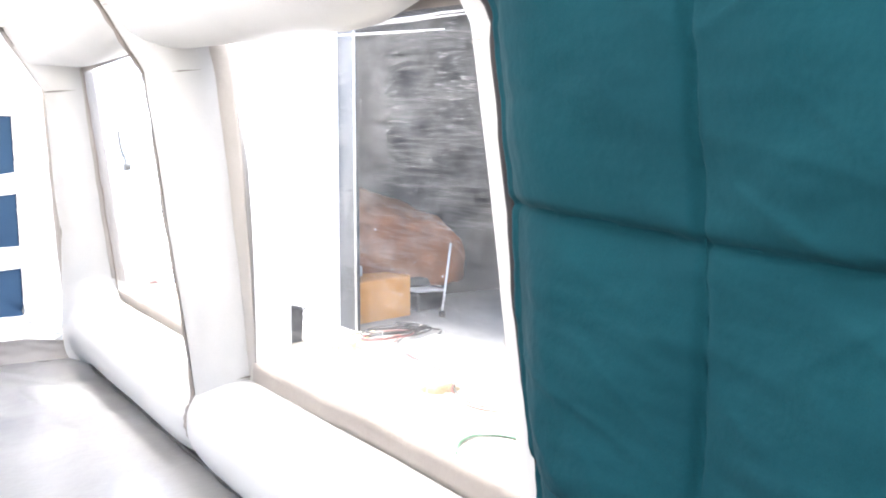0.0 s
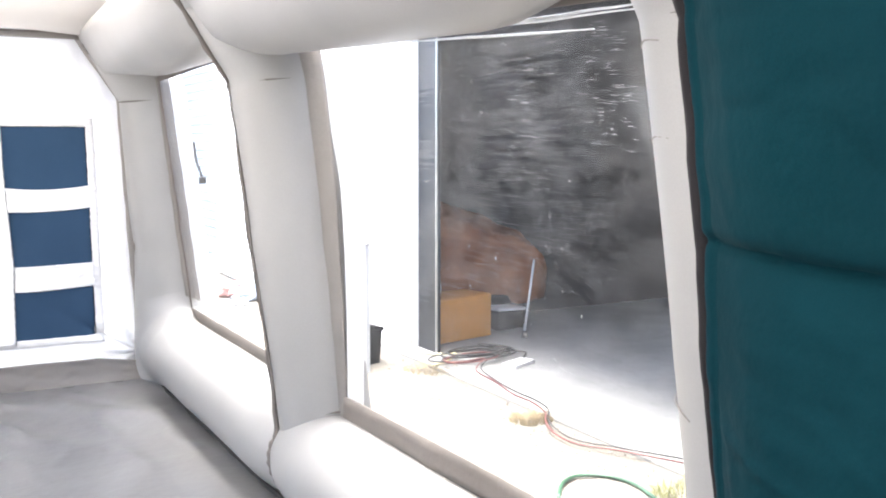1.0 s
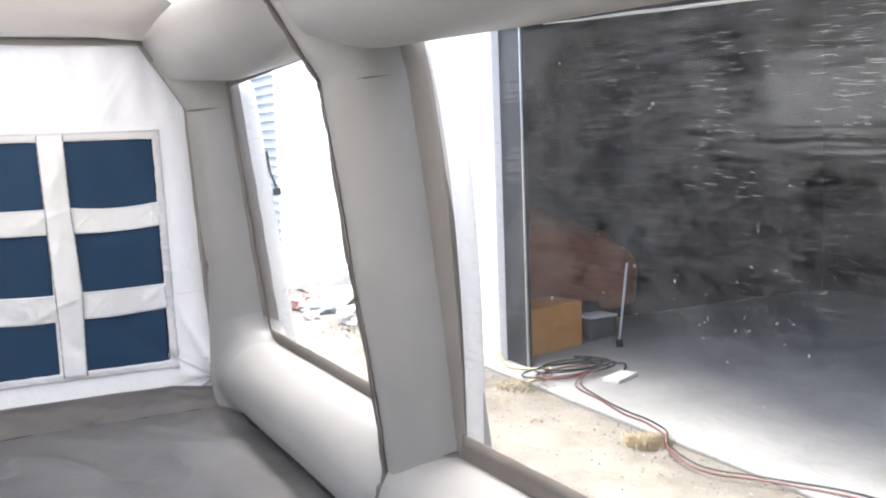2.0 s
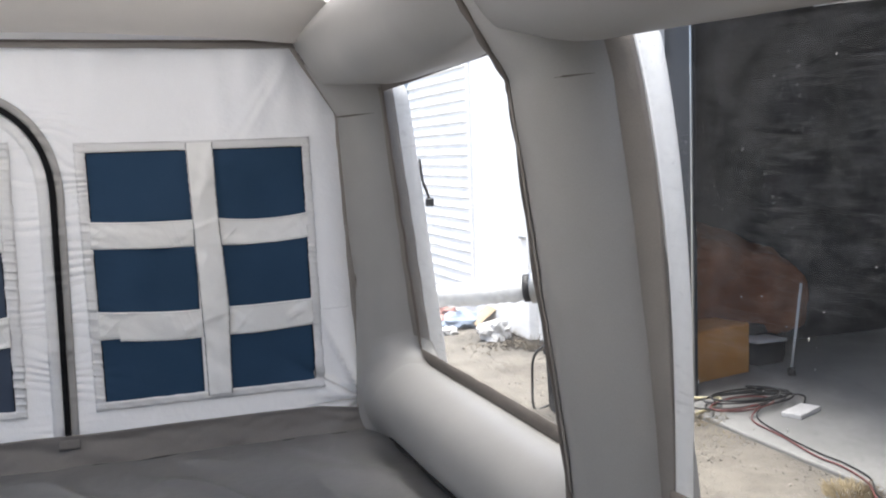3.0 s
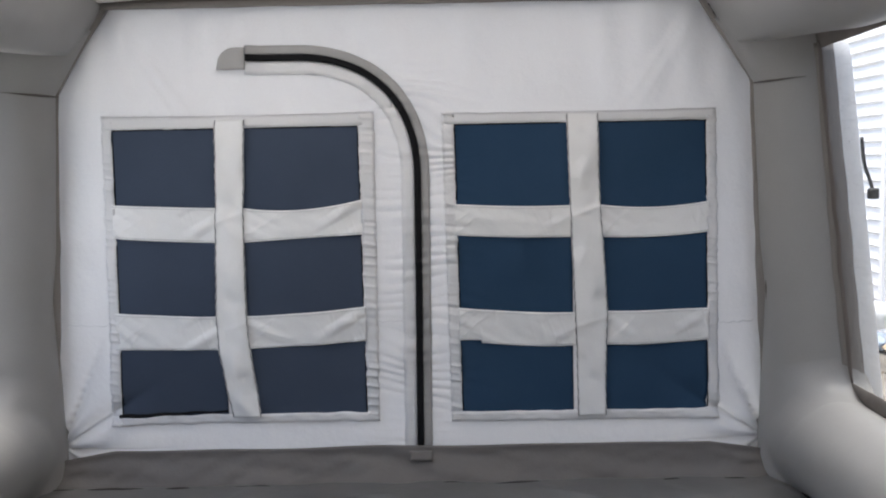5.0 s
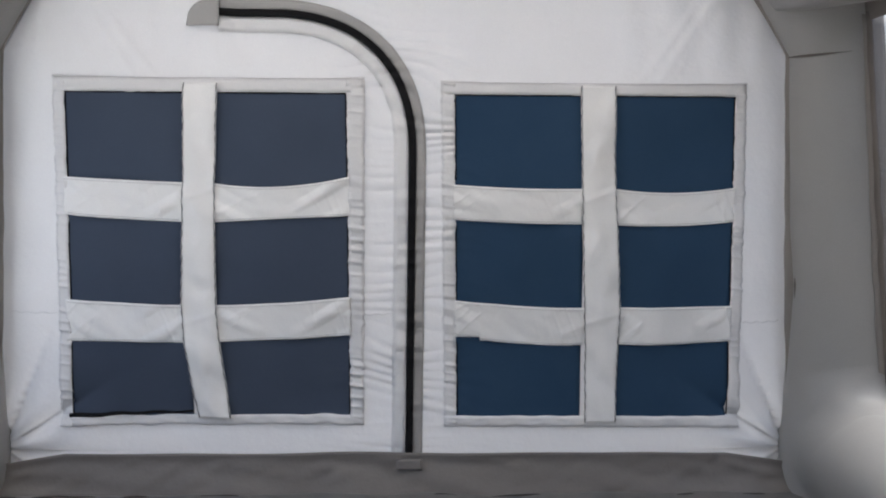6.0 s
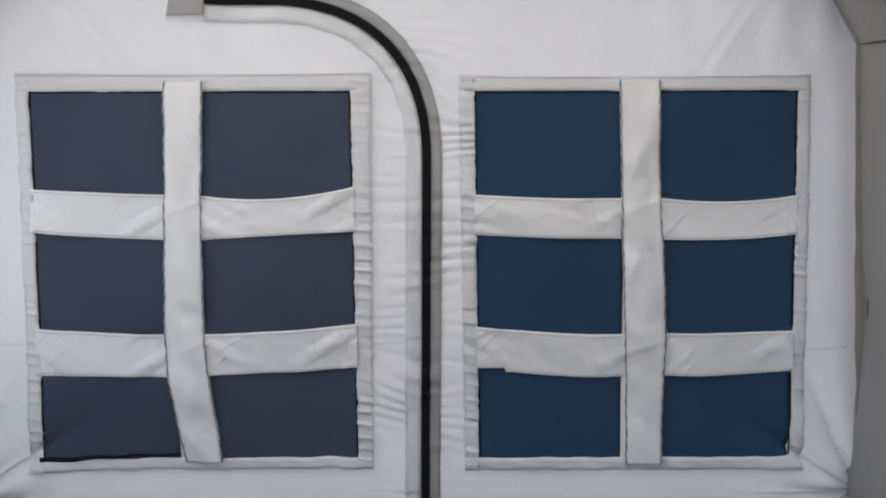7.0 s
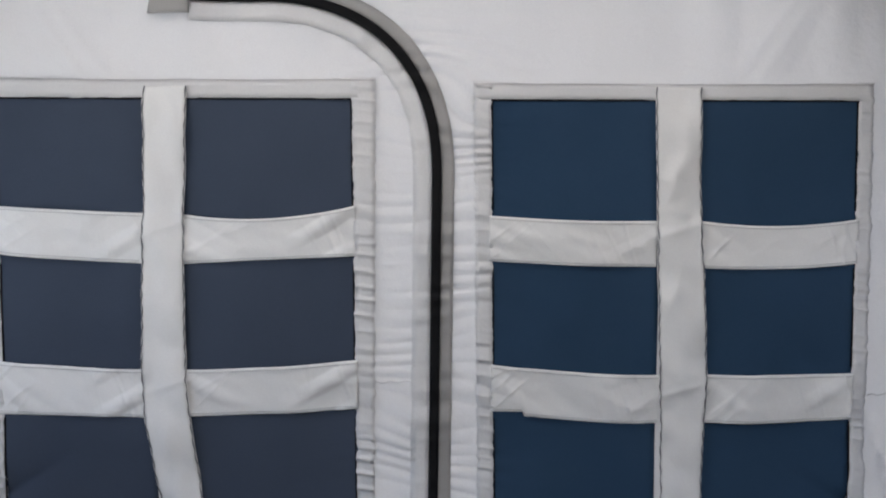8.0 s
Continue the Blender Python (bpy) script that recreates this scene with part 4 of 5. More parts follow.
# taupe band and dark weld along the cloth's edges
for side in (1, -1):
    def edge_band(u, v):
        z = 0.17 + 2.17 * v
        x = edge_x(side, z) - side * (0.032 * min(1.0, 0.35 + z / 1.4)) + side * 0.055 * u
        return (x + wob(z, side, 0, 7, 0.004), 7.086 + 0.012 * (1 - u), z)
    part("edge_band", sheet(edge_band, 3, 90, 0.004), FLANGE, wall_north, "taupe hem band")
    line = [(edge_x(side, z) + side * 0.010 + wob(z, side, 4, 6, 0.003), 7.078, z) for z in (0.16, 0.35, 0.6, 0.9, 1.2, 1.5, 1.75, 1.92)]
    part("edge_piping", sweep(smooth_line(line, 5), lambda t: 0.006 + 0.002 * math.sin(t * 60), 8), SEAM_AND_CREASE, wall_north, "dark weld")
    zs = [1.93, 1.97, 2.03, 2.1, 2.17, 2.24, 2.30]
    line = [(edge_x(side, z) + side * 0.004 + wob(z, side, 0, 6, 0.003), 7.080, z) for z in zs]
    part("edge_piping", sweep(smooth_line(line, 4), lambda t: 0.008 + 0.002 * math.sin(t * 45), 8), WELD_AND_SHADE, wall_north, "dark weld")
part("edge_band", sheet(lambda u, v: (edge_x(-1, 2.33) + (edge_x(1, 2.33) - edge_x(-1, 2.33)) * u, 7.076 + 0.008 * v, 2.322 + 0.045 * v + wob(u * 6, v, 1, 2, 0.003)), 60, 3, 0.004), FLANGE, wall_north, "taupe hem band")
part("edge_piping", sweep([(edge_x(-1, 2.35) + (edge_x(1, 2.35) - edge_x(-1, 2.35)) * k / 30, 7.074, 2.364 - 0.004 * math.sin(math.pi * k / 30)) for k in range(31)], 0.007, 8), SEAM_AND_CREASE, wall_north, "dark weld")

# south wall behind the start
tagged(part("wall_south", sheet(lambda u, v: (MID - 1.85 + 3.7 * u, -1.38, 0.02 + 2.6 * v), 12, 12, 0.01), WHITE, None), "plain white cloth wall of the booth", "wall", kind="structure")


# ---- quilt hanging over the tube wall ----
def edge_y(z):
    """The quilt's free edge, drawn over the column under the eaves."""
    return 1.664 + 0.025 * max(0.0, min(1.0, (z - 0.9) / 0.5)) + 0.045 * max(0.0, (z - 1.35) / 0.55) ** 2


def quilt_point(u, v):
    z = 0.08 + 2.23 * v
    y = edge_y(z) - 2.65 * u
    x = 1.665 - 0.085 * z
    if z > 1.55:
        x -= 0.05 * min(1.0, (z - 1.55) / 0.4) ** 1.5 * min(1.0, u * 5)
    if z > 1.95:
        x -= 0.17 * ((z - 1.95) / 0.36)
    if y > 1.40:
        x += (col_x(z) - column_reach(ARCH_Y[2], z) - 0.026 - x) * ((y - 1.40) / (edge_y(z) - 1.40)) ** 1.6
    # quilting lines
    zl = 1.475 + 0.018 * math.sin((y - 1.2) * 3)
    fz = ((z - zl) / 0.62) % 1.0
    fy = ((y - 1.02 + 0.05 * (z - 1.4)) / 0.74) % 1.0
    # the filling sags: each cell is fullest low down
    puff = 1.75 * fz ** 0.30 * (1 - fz) ** 0.85 * (0.35 + 0.65 * fy ** 0.25 * (1 - fy) ** 0.45 * 1.55)
    x -= 0.055 * puff * min(1, 0.25 + u * 10)
    x += 0.010 * noise.noise(Vector((y * 3 + z * 2, z * 7, 1))) * (1 - puff * 0.5)
    # slack creases running from the seams, and the sharp stitched valleys
    for tilt, gap, off in ((0.7, 9.0, 0), (-0.5, 7.0, 5), (0.15, 11.0, 9)):
        fold = abs(noise.noise(Vector(((y + tilt * z) * 1.3 + off, (z - tilt * y) * gap * 0.5, off))))
        x -= 0.007 * max(0.0, 1 - fold * 7) * (0.4 + 0.6 * noise.noise(Vector((y * 2, z * 2, off + 3))))
    x += 0.012 * math.exp(-(min(fz, 1 - fz) * 0.62 / 0.012) ** 2) + 0.009 * math.exp(-(min(fy, 1 - fy) * 0.74 / 0.010) ** 2)
    hem = (edge_y(z) - y) / 0.05
    if hem < 1:
        x -= 0.014 * math.sin(math.pi * hem) ** 0.6
    x += (wob(y, z, 2, 2.6, 0.022) + wob(y * 0.8, z * 1.6, 6, 5.0, 0.012)) * min(1, 0.15 + u * 8) + wob(y * 0.6, z * 3, 8, 9.0, 0.003)
    return (x, y, z)


quilt = part("quilt", sheet(quilt_point, 300, 260, 0.018, (1, 0, 0)), TEAL, None)
tagged(quilt, "teal green quilted blanket hanging over the tube wall", "blanket")
# stitched quilting lines
for zq in (0.855, 1.475, 2.095):
    line = []
    for k in range(80):
        u = 0.004 + 0.99 * k / 79
        y = edge_y(zq) - 2.65 * u
        line.append(Vector(quilt_point(u, (zq + 0.018 * math.sin((y - 1.2) * 3) - 0.08) / 2.23)) + Vector((-0.002, 0, 0)))
    part("stitched_seam", sweep(line, 0.0016, 6), TEAL, quilt)
for yq in (1.02, 0.28, -0.46):
    line = []
    for k in range(60):
        z = 0.10 + 2.20 * k / 59
        line.append(Vector(quilt_point((edge_y(z) - (yq - 0.05 * (z - 1.4))) / 2.65, (z - 0.08) / 2.23)) + Vector((-0.002, 0, 0)))
    part("stitched_seam", sweep(line, 0.0016, 6), TEAL, quilt)
# dark edge cord, thicker upwards for the shaded gap beside the column
edge = [Vector(quilt_point(0.002, k / 50)) + Vector((0.014, 0.012, 0)) for k in range(51)]
part("edge_gap_cord", sweep(edge, lambda t: 0.004 + 0.017 * max(0.0, min(1.0, (t - 0.25) / 0.4)), 8), DARK_CLOTH, quilt, "dark edge cord, thickened for the shaded gap")

# ---- outdoors ----
ground = part("ground", sheet(lambda u, v: (-400 + 800 * u, -400 + 800 * v, -0.03), 8, 8), DIRT, None)
tagged(ground, "pale sunlit gravel and dirt ground", "ground", kind="structure")


def yard_point(u, v):
    x, y = 2.0 + 1.78 * u, -3.0 + 16.0 * v
    e = min(1, min(u, 1 - u) * 8)
    return (x, y, -0.026 + e * (0.012 + wob(x, y, 0, 2.5, 0.010) + wob(x, y, 3, 9.0, 0.006)))


tagged(part("yard", sheet(yard_point, 40, 220), DIRT, None), "uneven strip of gravel between booth and shed", "ground", kind="structure")
SLAB_X = 3.68
slab = part("pavement", box_at(SLAB_X, 9.0, -7.0, 8.3, -0.10, 0.006, 0.012), CONCRETE, None, smooth=False)
tagged(slab, "smooth grey concrete slab of the shed floor", "pavement", kind="structure")

# unseen pale ground, added to bounce daylight in through the west windows
west_bounce = part("pavement", box_at(-14.0, -2.35, -9.0, 16.0, -0.10, 0.006, 0.012), BOUNCE_SLAB, None, smooth=False)
tagged(west_bounce, "unseen pale ground added to bounce light into the booth", "pavement", kind="structure")

# white wall of the neighbouring building: ribbed, then flat panels
white_wall = holder("outer_wall", "white painted metal wall of the neighbouring building", "wall", kind="structure", at=(3.8, 10, 0))


def ribbed(y0, y1):
    """Level lapped boards of sheet metal between y0 and y1."""
    def at(u, v):
        z = 2.64 * v
        f = (z / 0.110) % 1.0
        return (3.765 - 0.030 * (1 - f if f > 0.15 else f / 0.15 * 0.85), y0 + (y1 - y0) * u, z)
    return sheet(at, 2, 480, 0.05, (1, 0, 0))


part("ribbed_cladding", ribbed(10.44, 12.40), WHITE_METAL, white_wall, smooth=False)
part("ribbed_cladding", ribbed(12.41, 19.44), GREY_METAL, white_wall, "darker blue-grey stretch of cladding", smooth=False)
for ya, yb, face in ((7.17, 8.02, 3.83), (8.03, 9.135, 3.83), (9.14, 10.43, 3.75)):
    part("flat_panel", box_at(face, 3.93, ya, yb, 0.0, 2.64, 0.012), WHITE_METAL, white_wall, smooth=False)
part("corner_trim", box_at(3.725, 3.80, 10.40, 10.47, 0, 2.64, 0.006), WHITE_METAL, white_wall, smooth=False)
part("latch", box_at(3.725, 3.75, 9.17, 9.28, 0.905, 0.930, 0.004), STEEL, white_wall, "small steel latch", smooth=False)

# the dark shed: post, back, side, roof and head
shed = holder("shed", "open shed with dark walls and a concrete floor", "shed", kind="structure", at=(6, 2, 0))
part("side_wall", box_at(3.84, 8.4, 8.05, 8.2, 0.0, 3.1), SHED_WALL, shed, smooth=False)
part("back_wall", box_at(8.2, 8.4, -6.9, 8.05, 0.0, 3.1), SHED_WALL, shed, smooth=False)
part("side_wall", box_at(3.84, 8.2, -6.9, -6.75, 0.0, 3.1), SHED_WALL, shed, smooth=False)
# roof and lintel are out of view, their edges set to shade the slab
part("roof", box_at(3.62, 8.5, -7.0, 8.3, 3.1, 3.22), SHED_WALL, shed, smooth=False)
part("lintel", box_at(3.76, 3.92, -6.75, 6.78, 2.62, 3.1), WHITE_METAL, shed, smooth=False)
post = part("post", box_at(3.90, 3.935, 6.86, 7.33, 0.0, 3.1, 0.006), DARK_STEEL, shed, "dark grey steel door post")
part("post_edge", box_at(3.885, 3.90, 6.845, 6.862, 0.0, 3.1, 0.003), STEEL, shed, "bright steel edge of the post")


# ---- things in and before the shed ----
def flaps_box(name, sx, sy, sz, m, mat, label):
    ob = part(name, block(sx, sy, sz, Matrix.Translation((0, 0, sz / 2)), 0.006), mat, None, smooth=False)
    ob.matrix_world = m
    tagged(ob, label, "box")
    for s in (-1, 1):
        f = part("flap", block(sx * 0.98, sy * 0.48, 0.004, Matrix.Translation((0, s * sy * 0.25, sz + 0.003)) @ pose(0, 0, 0, s * 1.2)), mat, None, smooth=False)
        f.matrix_world = m
        f.parent = ob
        f.matrix_parent_inverse = ob.matrix_world.inverted()
    return ob


box = flaps_box("cardboard_box", 0.68, 0.42, 0.36, pose(4.28, 7.40, 0.006, 0, 0, 13), CARD, "plain brown cardboard box on the shed floor")
flaps_box("small_carton", 0.20, 0.15, 0.085, pose(4.13, 7.45, 0.378, 0, 0, 24), PALE, "small pale grey carton lying on the cardboard box")


SEAT_OUTLINE = smooth_line(((0.05, 0.0, 0), (0.03, 0.30, 0), (-0.02, 0.58, 0), (-0.06, 0.72, 0), (-0.02, 0.82, 0), (0.14, 0.91, 0), (0.32, 1.0, 0), (0.45, 0.95, 0), (0.48, 0.5, 0), (0.48, 0.0, 0)), 6)


def brown_point(u, v):
    """A plush cover over a seat: a padded front edge under a sloping top, falling away to one end."""
    x = 4.02 + 1.46 * u
    top = 1.29 - 0.52 * u - 0.30 * max(0.0, (u - 0.80) / 0.20) ** 2.2
    hem = 0.22 - 0.02 * u
    i = min(int(v * (len(SEAT_OUTLINE) - 1)), len(SEAT_OUTLINE) - 2)
    p = SEAT_OUTLINE[i].lerp(SEAT_OUTLINE[i + 1], v * (len(SEAT_OUTLINE) - 1) - i)
    draw = 1 - 0.55 * max(0.0, (u - 0.86) / 0.14) ** 2
    y = 7.72 + (p.x - 0.20) * draw + 0.035 * noise.noise(Vector((x * 3, v * 5, 0)))
    z = hem + (top - hem) * p.y + wob(x, v * 3, 0, 4.0, 0.035) + wob(x * 2, v * 4, 3, 6.0, 0.018)
    return (x, y, z)


cover = part("covered_seat", sheet(brown_point, 60, 54, 0.02), BROWN, None)
tagged(cover, "brown plush covered seat standing in the shed", "seat")
for x, y in ((4.15, 7.6), (5.22, 7.6), (4.15, 7.9), (5.22, 7.9)):
    part("leg", sweep([(x, y, 0.006), (x, y, 0.45)], 0.022, 10), BLACK_RUBBER, cover)
part("underframe", box_at(4.08, 5.26, 7.56, 7.94, 0.20, 0.30, 0.02), BLACK_RUBBER, cover)

pole = part("prop_pole", sweep([(4.86, 7.06, 0.03), (4.92, 7.08, 0.34), (4.98, 7.10, 0.66)], 0.010, 10), PALE, None)
tagged(pole, "pale thin pole with a black foot leaning on the seat", "pole")
part("foot", sweep([(4.845, 7.03, 0.006), (4.86, 7.06, 0.05)], 0.028, 10), BLACK_RUBBER, pole, "black rubber foot")


def crumple(name, at, size, mat, label, category, seed, group="", flat=0.6):
    bm = bmesh.new()
    bmesh.ops.create_icosphere(bm, subdivisions=3, radius=1.0)
    for v in bm.verts:
        k = 1 + 0.55 * noise.noise(v.co * 1.7 + Vector((seed * 7.1, 0, seed))) + 0.25 * noise.noise(v.co * 4.5 + Vector((seed, 3, 0)))
        v.co = Vector((v.co.x * k * size[0], v.co.y * k * size[1], max(v.co.z * k, -flat) * size[2]))
    low = min(v.co.z for v in bm.verts)
    for v in bm.verts:
        v.co += Vector((at[0], at[1], at[2] - low))
    return tagged(part(name, bm, mat, None, smooth=False), label, category, group)


tub = part("plastic_tub", block(0.30, 0.24, 0.17, pose(4.92, 7.50, 0.091, 0, 0, 10), 0.02), DARK_STEEL, None)
tagged(tub, "grey plastic tub with a white rim beside the box", "tub")
part("rim", block(0.33, 0.27, 0.025, pose(4.92, 7.50, 0.19, 0, 3, 10), 0.008), PAPER, tub, "white rim")


def cord(name, pts, r, mat, label, group=""):
    return tagged(part(name, sweep(smooth_line(pts, 6), r, 8), mat, None), label, "cord", group)


random.seed(5)


def coil(cx, cy, rx, ry, turns, z, ph):
    pts = []
    for k in range(int(turns * 10)):
        a = 2 * math.pi * k / 10 + ph
        j = 1 + 0.55 * noise.noise(Vector((k * 0.23, ph, 0)))
        pts.append((cx + rx * j * math.cos(a) + 0.05 * math.sin(k * 0.7 + ph), cy + ry * j * math.sin(a), z + 0.012 * (k % 10) / 10 + 0.012 * int(k / 10)))
    return pts


cord("extension_cord", coil(4.04, 6.52, 0.25, 0.13, 6.2, 0.018, 0.4) + [(4.40, 6.60, 0.03), (4.48, 6.48, 0.03), (4.36, 6.34, 0.02)], 0.0062, BLACK_RUBBER, "black extension cord in a loose coil on concrete", "extension cords on the slab")
cord("extension_cord", coil(3.92, 6.42, 0.20, 0.13, 1.6, 0.05, 2.0) + [(3.86, 6.20, 0.02), (3.81, 5.86, 0.015), (3.74, 5.52, 0.015), (3.74, 5.32, 0.015), (3.68, 5.08, 0.015), (3.56, 4.90, 0.015), (3.48, 4.70, 0.012), (3.48, 4.48, 0.012), (3.63, 4.22, 0.015), (3.83, 3.7, 0.015), (3.68, 2.9, 0.015)], 0.0052, ORANGE, "orange extension cord trailing from its coil over the slab edge", "extension cords on the slab")
cord("extension_cord", [(4.20, 6.44, 0.06), (3.94, 6.26, 0.02), (3.84, 5.90, 0.014), (3.79, 5.54, 0.014), (3.79, 5.36, 0.014), (3.74, 5.13, 0.014), (3.61, 4.95, 0.014), (3.53, 4.74, 0.012), (3.52, 4.52, 0.012), (3.66, 4.27, 0.014), (3.87, 3.8, 0.014), (3.78, 3.0, 0.014)], 0.0048, BLACK_RUBBER, "black cord trailing from the coil beside the orange one", "extension cords on the slab")
cord("yellow_rope", [(3.72, 7.02, 0.16), (3.76, 6.93, 0.03), (3.86, 6.78, 0.02), (3.93, 6.62, 0.05), (3.80, 6.52, 0.03), (3.66, 6.48, 0.015)], 0.010, YELLOW, "thin yellow rope hanging off the post")
cord("garden_hose", [(2.94, 3.92, -0.01), (3.06, 4.05, 0.0), (3.19, 4.10, 0.0), (3.32, 4.02, 0.0), (3.36, 3.86, 0.0), (3.32, 3.60, 0.0), (3.38, 3.1, 0.0), (3.3, 2.7, 0.0)], 0.011, GREEN, "green garden hose lying on the gravel")
# a flat white piece, like a sheet of paper, beside the cords
flat_white = part("white_sheet", block(0.27, 0.13, 0.030, Matrix.Translation((0, 0, 0.015)), 0.006), PAPER, None, smooth=False)
flat_white.matrix_world = pose(4.24, 6.22, 0.006, 0, 0, 25)
tagged(flat_white, "flat white piece lying on the slab by the cords", "socket")


def tuft(name, x, y, r, n, h, mat, label, z=-0.02, group=""):
    """Many thin blades from one root."""
    bm = bmesh.new()
    for k in range(n):
        a, q = random.uniform(0, 6.28), r * math.sqrt(random.random())
        bx, by = x + q * math.cos(a), y + q * math.sin(a)
        lean, hh, w = random.uniform(0.3, 1.3), h * random.uniform(0.4, 1.0), random.uniform(0.0012, 0.003)
        dx, dy = math.cos(a + random.uniform(-1, 1)) * lean * hh, math.sin(a + random.uniform(-1, 1)) * lean * hh
        p = [bm.verts.new((bx - w, by, z)), bm.verts.new((bx + w, by, z)), bm.verts.new((bx + dx * 0.5 + w * 0.7, by + dy * 0.5, z + hh * 0.7)), bm.verts.new((bx + dx * 0.5 - w * 0.7, by + dy * 0.5, z + hh * 0.7)), bm.verts.new((bx + dx, by + dy, z + hh))]
        bm.faces.new((p[0], p[1], p[2], p[3]))
        bm.faces.new((p[3], p[2], p[4]))
    return tagged(part(name, bm, mat, None, smooth=False), label, "grass", group, "stuff")


tuft("dry_grass", 3.56, 5.06, 0.13, 620, 0.055, STRAW, "clump of dry straw at the slab edge")
tuft("dry_grass", 3.62, 6.45, 0.20, 620, 0.022, STRAW, "loose straw beside the coiled cords", 0.0)
tuft("dry_grass", 3.45, 6.10, 0.22, 420, 0.018, STRAW, "loose straw on the gravel")
tuft("weeds", 3.66, 8.85, 0.10, 110, 0.13, LEAF, "dry weeds along the foot of the white wall")
tuft("weeds", 3.48, 3.62, 0.16, 320, 0.08, WEED, "short yellowing weeds on the gravel")
tuft("weeds", 3.62, 9.35, 0.14, 120, 0.09, LEAF, "brown dead weeds at the white wall")


def gravel():
    """Loose stones of the yard."""
    bm = bmesh.new()
    for k in range(6500):
        x, y = random.uniform(2.5, 3.66), random.uniform(3.4, 7.4) if k % 2 else random.uniform(2.0, 10.5)
        s = random.uniform(0.003, 0.006) if random.random() < 0.8 else random.uniform(0.006, 0.015)
        m = Matrix.Translation((x, y, -0.018 + s * 0.2)) @ Euler((random.random() * 6, random.random() * 6, random.random() * 6)).to_matrix().to_4x4() @ Matrix.Diagonal((s, s * random.uniform(0.6, 1), s * 0.6, 1))
        vs = [bm.verts.new(m @ Vector(c)) for c in ((1, 0, 0), (-1, 0, 0), (0, 1, 0), (0, -1, 0), (0, 0, 1), (0, 0, -1))]
        for a, b, c in ((0, 2, 4), (2, 1, 4), (1, 3, 4), (3, 0, 4), (2, 0, 5), (1, 2, 5), (3, 1, 5), (0, 3, 5)):
            bm.faces.new((vs[a], vs[b], vs[c]))
    return tagged(part("gravel", bm, GRAVEL, None, smooth=False), "loose pale stones scattered on the dirt", "gravel", kind="stuff")


gravel()

# ---- litter along the white wall ----
crumple("plastic_bag", (3.38, 10.45, -0.02), (0.16, 0.14, 0.11), RED, "red plastic bag on the dirt", "bag", 1, "plastic bags along the white wall")
crumple("plastic_bag", (3.52, 10.20, -0.02), (0.22, 0.18, 0.10), BLUE_BAG, "blue plastic bag on the dirt", "bag", 2, "plastic bags along the white wall")
crumple("plastic_bag", (3.55, 9.45, -0.02), (0.15, 0.12, 0.12), PAPER, "white plastic bag by the wall", "bag", 4, "plastic bags along the white wall")
crumple("plastic_bag", (3.58, 9.75, -0.02), (0.08, 0.08, 0.06), PAPER, "white plastic bag by the wall", "bag", 5, "plastic bags along the white wall")
crumple("paper_ball", (3.25, 9.85, -0.02), (0.08, 0.07, 0.05), PAPER, "small ball of white paper on the dirt", "paper", 6)


def leaf_pile(x, y, rx, ry, count, label):
    """Dry curled leaves, heaped a little in the middle."""
    bm = bmesh.new()
    for k in range(count):
        u, v = random.gauss(0, 0.45), random.gauss(0, 0.45)
        size = random.uniform(0.012, 0.026)
        lift = 0.045 * math.exp(-2 * (u * u + v * v)) * random.random()
        m = Matrix.Translation((x + rx * u, y + ry * v, -0.012 + lift)) @ Euler((random.gauss(0, 0.5), random.gauss(0, 0.5), random.random() * 6.28)).to_matrix().to_4x4() @ Matrix.Diagonal((size, size * 0.6, size, 1))
        rim = [bm.verts.new(m @ Vector(c)) for c in ((-1, 0, 0), (-0.3, -0.7, 0.25), (0.5, -0.5, 0.3), (1, 0, 0.1), (0.5, 0.5, 0.3), (-0.3, 0.7, 0.25))]
        mid = [bm.verts.new(m @ Vector(c)) for c in ((-0.3, 0, 0), (0.5, 0, 0.05))]
        for face in ((rim[0], rim[1], mid[0]), (rim[1], rim[2], mid[1], mid[0]), (rim[2], rim[3], mid[1]), (rim[3], rim[4], mid[1]), (rim[4], rim[5], mid[0], mid[1]), (rim[5], rim[0], mid[0])):
            bm.faces.new(face)
    return tagged(part("dead_leaves", bm, LEAF, None, smooth=False), label, "leaves", kind="stuff")


leaf_pile(3.58, 9.05, 0.14, 0.24, 150, "brown dead leaves blown against the white wall")
leaf_pile(3.36, 9.10, 0.22, 0.30, 90, "brown dead leaves scattered on the dirt")
card = part("cardboard_piece", sheet(lambda u, v: (3.55 + 0.22 * u, 9.90 + 0.26 * v, 0.02 + 0.16 * u + 0.02 * math.sin(3 * v)), 6, 6, 0.006, (0, 0, 1)), PALE_CARD, None)
tagged(card, "bent piece of faded brown cardboard among the litter", "cardboard")

# ---- air supply outside the second window ----
hose_a, hose_b, hose_c = Vector((2.06, 7.40, 0.755)), Vector((2.775, 6.905, 0.832)), Vector((3.06, 6.71, 0.86))
duct = part("air_sleeve", sweep(smooth_line([(1.96, 7.32, 0.75), hose_a, hose_a.lerp(hose_b, 0.35) + Vector((0, 0, -0.006)), hose_a.lerp(hose_b, 0.7) + Vector((0, 0, -0.010)), hose_b], 40),
                                lambda t: 0.073 + 0.0030 * math.sin(t * 95 + 2 * math.sin(t * 17)) + 0.0030 * math.sin(t * 23) + 0.002 * math.sin(t * 61), 24), WHITE_SLEEVE, None)
tagged(duct, "white cloth air sleeve tied to a cyan pipe", "air hose")
d = (hose_c - hose_b).normalized()
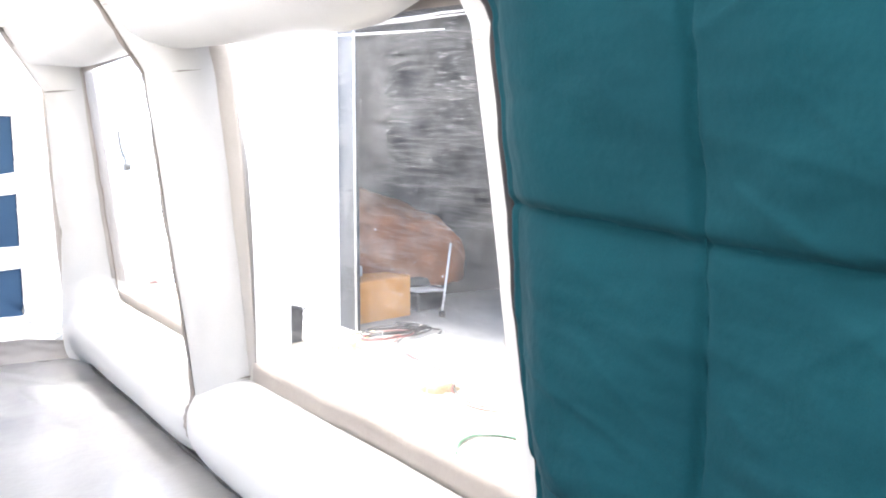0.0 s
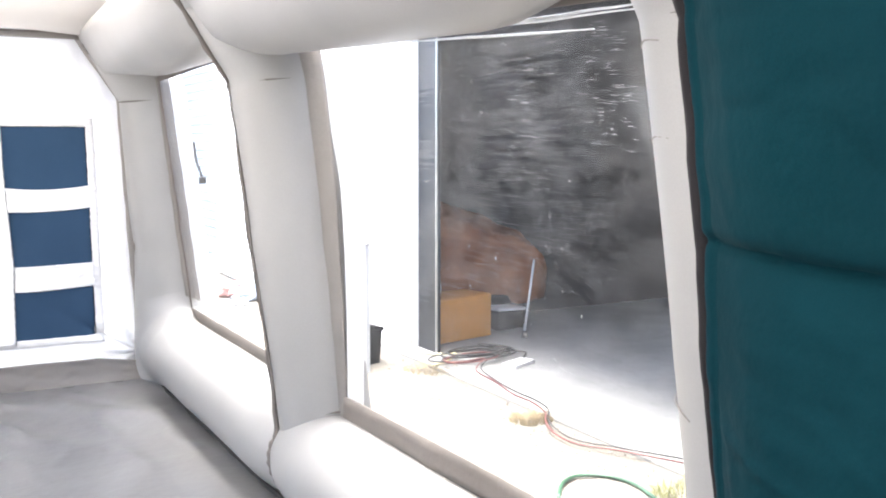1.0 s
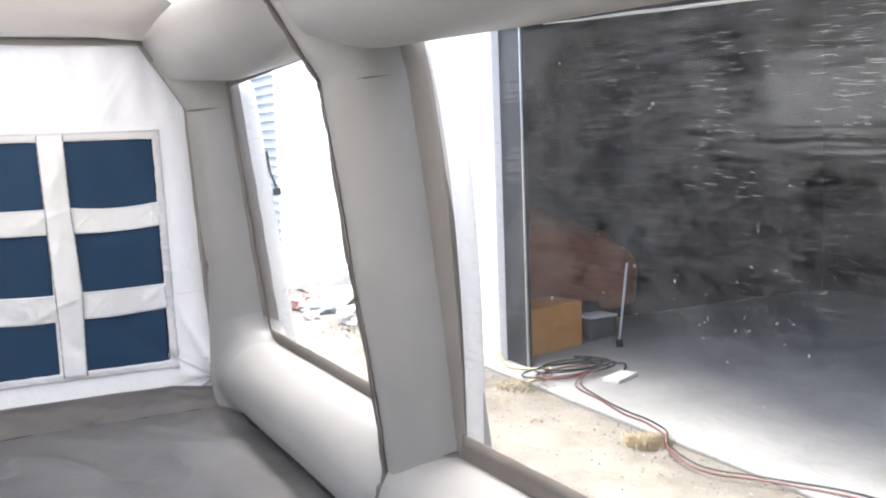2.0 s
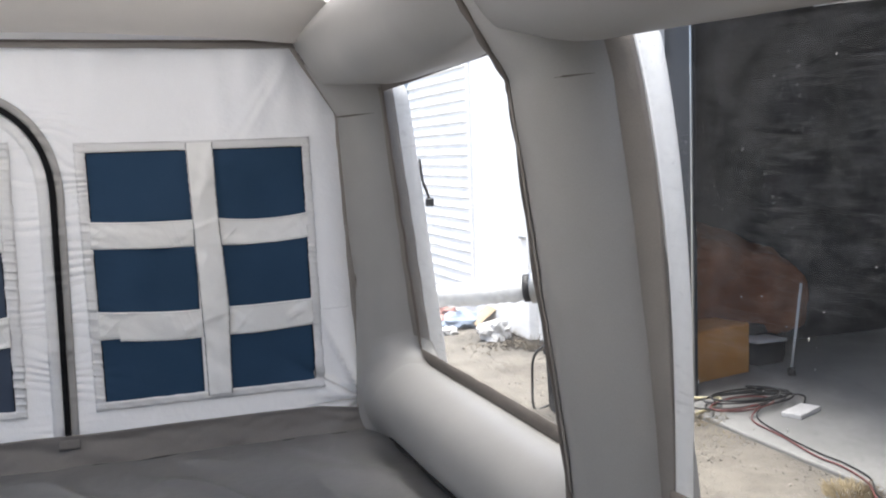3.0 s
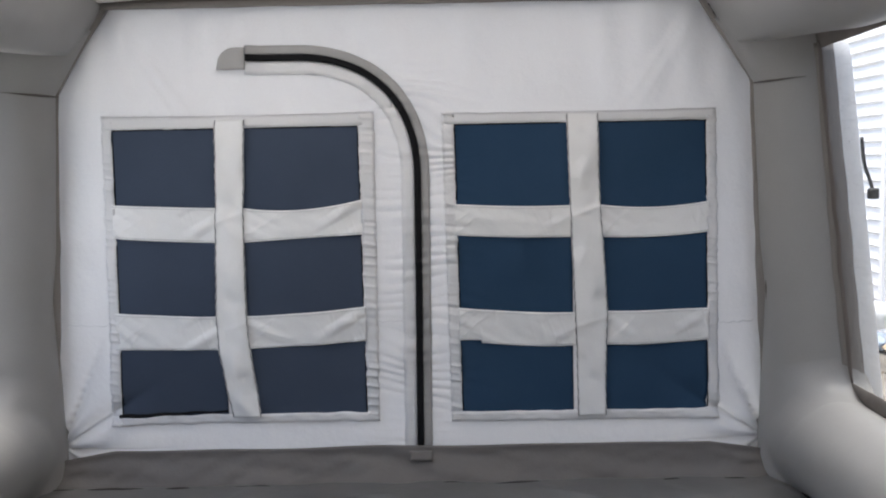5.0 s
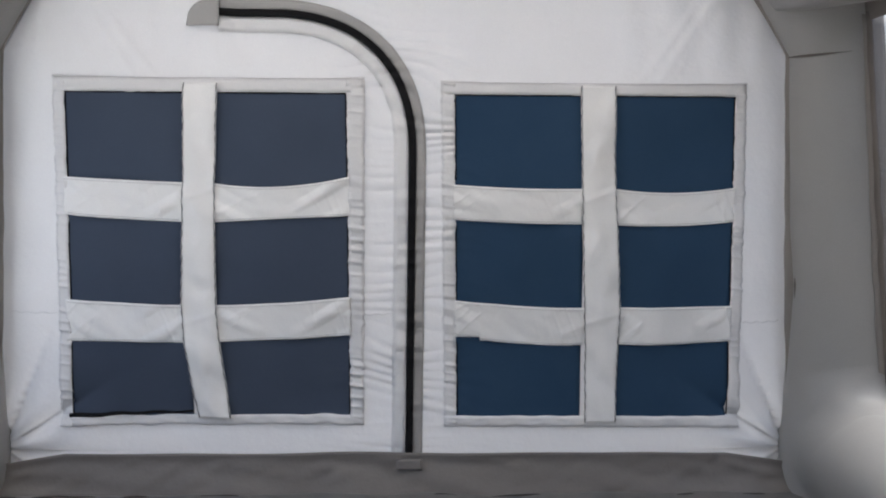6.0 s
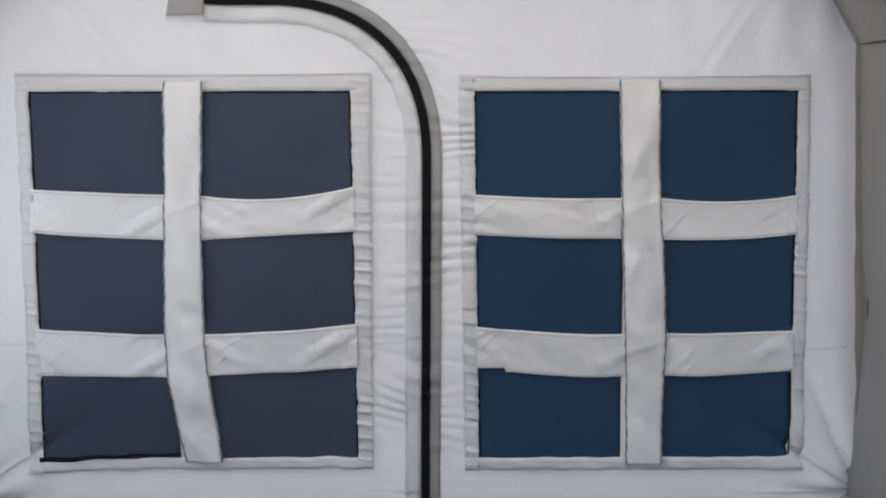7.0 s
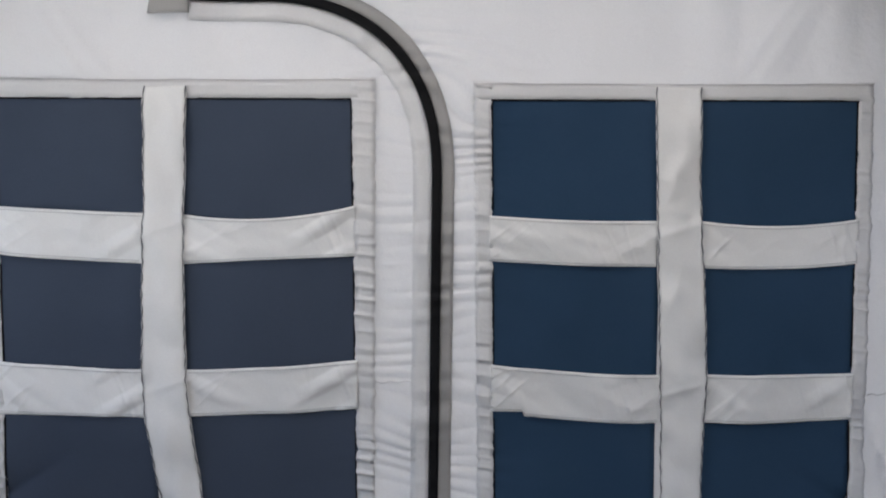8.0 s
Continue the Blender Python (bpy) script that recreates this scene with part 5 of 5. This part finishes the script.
part("clamp", sweep([hose_b - d * 0.03, hose_b - d * 0.028, hose_b + d * 0.028, hose_b + d * 0.03], lambda t: 0.100 if 0.2 < t < 0.8 else 0.084, 24), STEEL, duct, "steel hose clamp")
part("strap", sweep([hose_b - d * 0.075, hose_b - d * 0.035], 0.088, 24), BLACK_RUBBER, duct, "black tie strap")
pipe_end = hose_b + d * 0.33
blower = part("air_blower", block(0.16, 0.19, 0.955, pose(3.125, 6.69, 0.4475), 0.012), PALE_GREY, None, smooth=False)
tagged(blower, "light grey blower cabinet with a cyan outlet pipe", "blower")
part("outlet_pipe", sweep([hose_b + d * 0.03, hose_b + d * 0.13, hose_b + d * 0.25, pipe_end], 0.078, 28), CYAN, blower, "cyan outlet pipe")
part("lid", block(0.175, 0.205, 0.02, pose(3.125, 6.69, 0.935), 0.006), PALE_GREY, blower, smooth=False)


def crate_mesh():
    """A black bin, higher at one end, its sides drawn in a little at the foot."""
    foot, top = bmesh.new(), [((2.92, 7.10), 0.39), ((3.40, 7.08), 0.26), ((3.43, 6.87), 0.26), ((2.86, 6.72), 0.39)]
    cx = sum(p[0] for p, _ in top) / 4
    cy = sum(p[1] for p, _ in top) / 4
    rings = []
    for s, f in ((0.0, 0.90), (0.02, 0.93), (0.9, 0.99), (0.92, 1.04), (1.0, 1.04), (1.0, 0.97), (0.5, 0.93)):
        rings.append([(cx + (p[0] - cx) * f, cy + (p[1] - cy) * f, -0.02 + (h + 0.02) * s) for p, h in top])
    return loft(foot, rings)


crate = part("plastic_bin", crate_mesh(), BLACK_BOX, None, smooth=False)
tagged(crate, "black plastic bin standing beside the air blower", "bin")
part("handle", sweep(smooth_line([(2.96, 7.07, 0.39), (2.93, 7.09, 0.43), (2.99, 7.04, 0.46), (3.05, 7.02, 0.45)], 6), 0.011, 10), BLACK_BOX, crate)
cord("power_cord", [(2.93, 7.11, 0.42), (2.86, 7.15, 0.33), (2.85, 7.16, 0.16), (2.85, 7.14, -0.01), (2.95, 7.15, -0.01), (3.3, 7.45, -0.01)], 0.009, BLACK_RUBBER, "black power cord of the blower")
# strap and buckle on the outside of the corner column
cordlet = part("hanging_strap", sweep(smooth_line([(2.055, 6.965, 1.66), (2.065, 6.955, 1.54), (2.085, 6.945, 1.47), (2.10, 6.935, 1.41)], 6), 0.009, 8), BLACK_RUBBER, None)
tagged(cordlet, "black strap with a buckle hanging outside the corner tube", "strap")
part("buckle", block(0.05, 0.03, 0.05, Matrix.Translation((2.10, 6.935, 1.40)), 0.008), BLACK_RUBBER, cordlet)
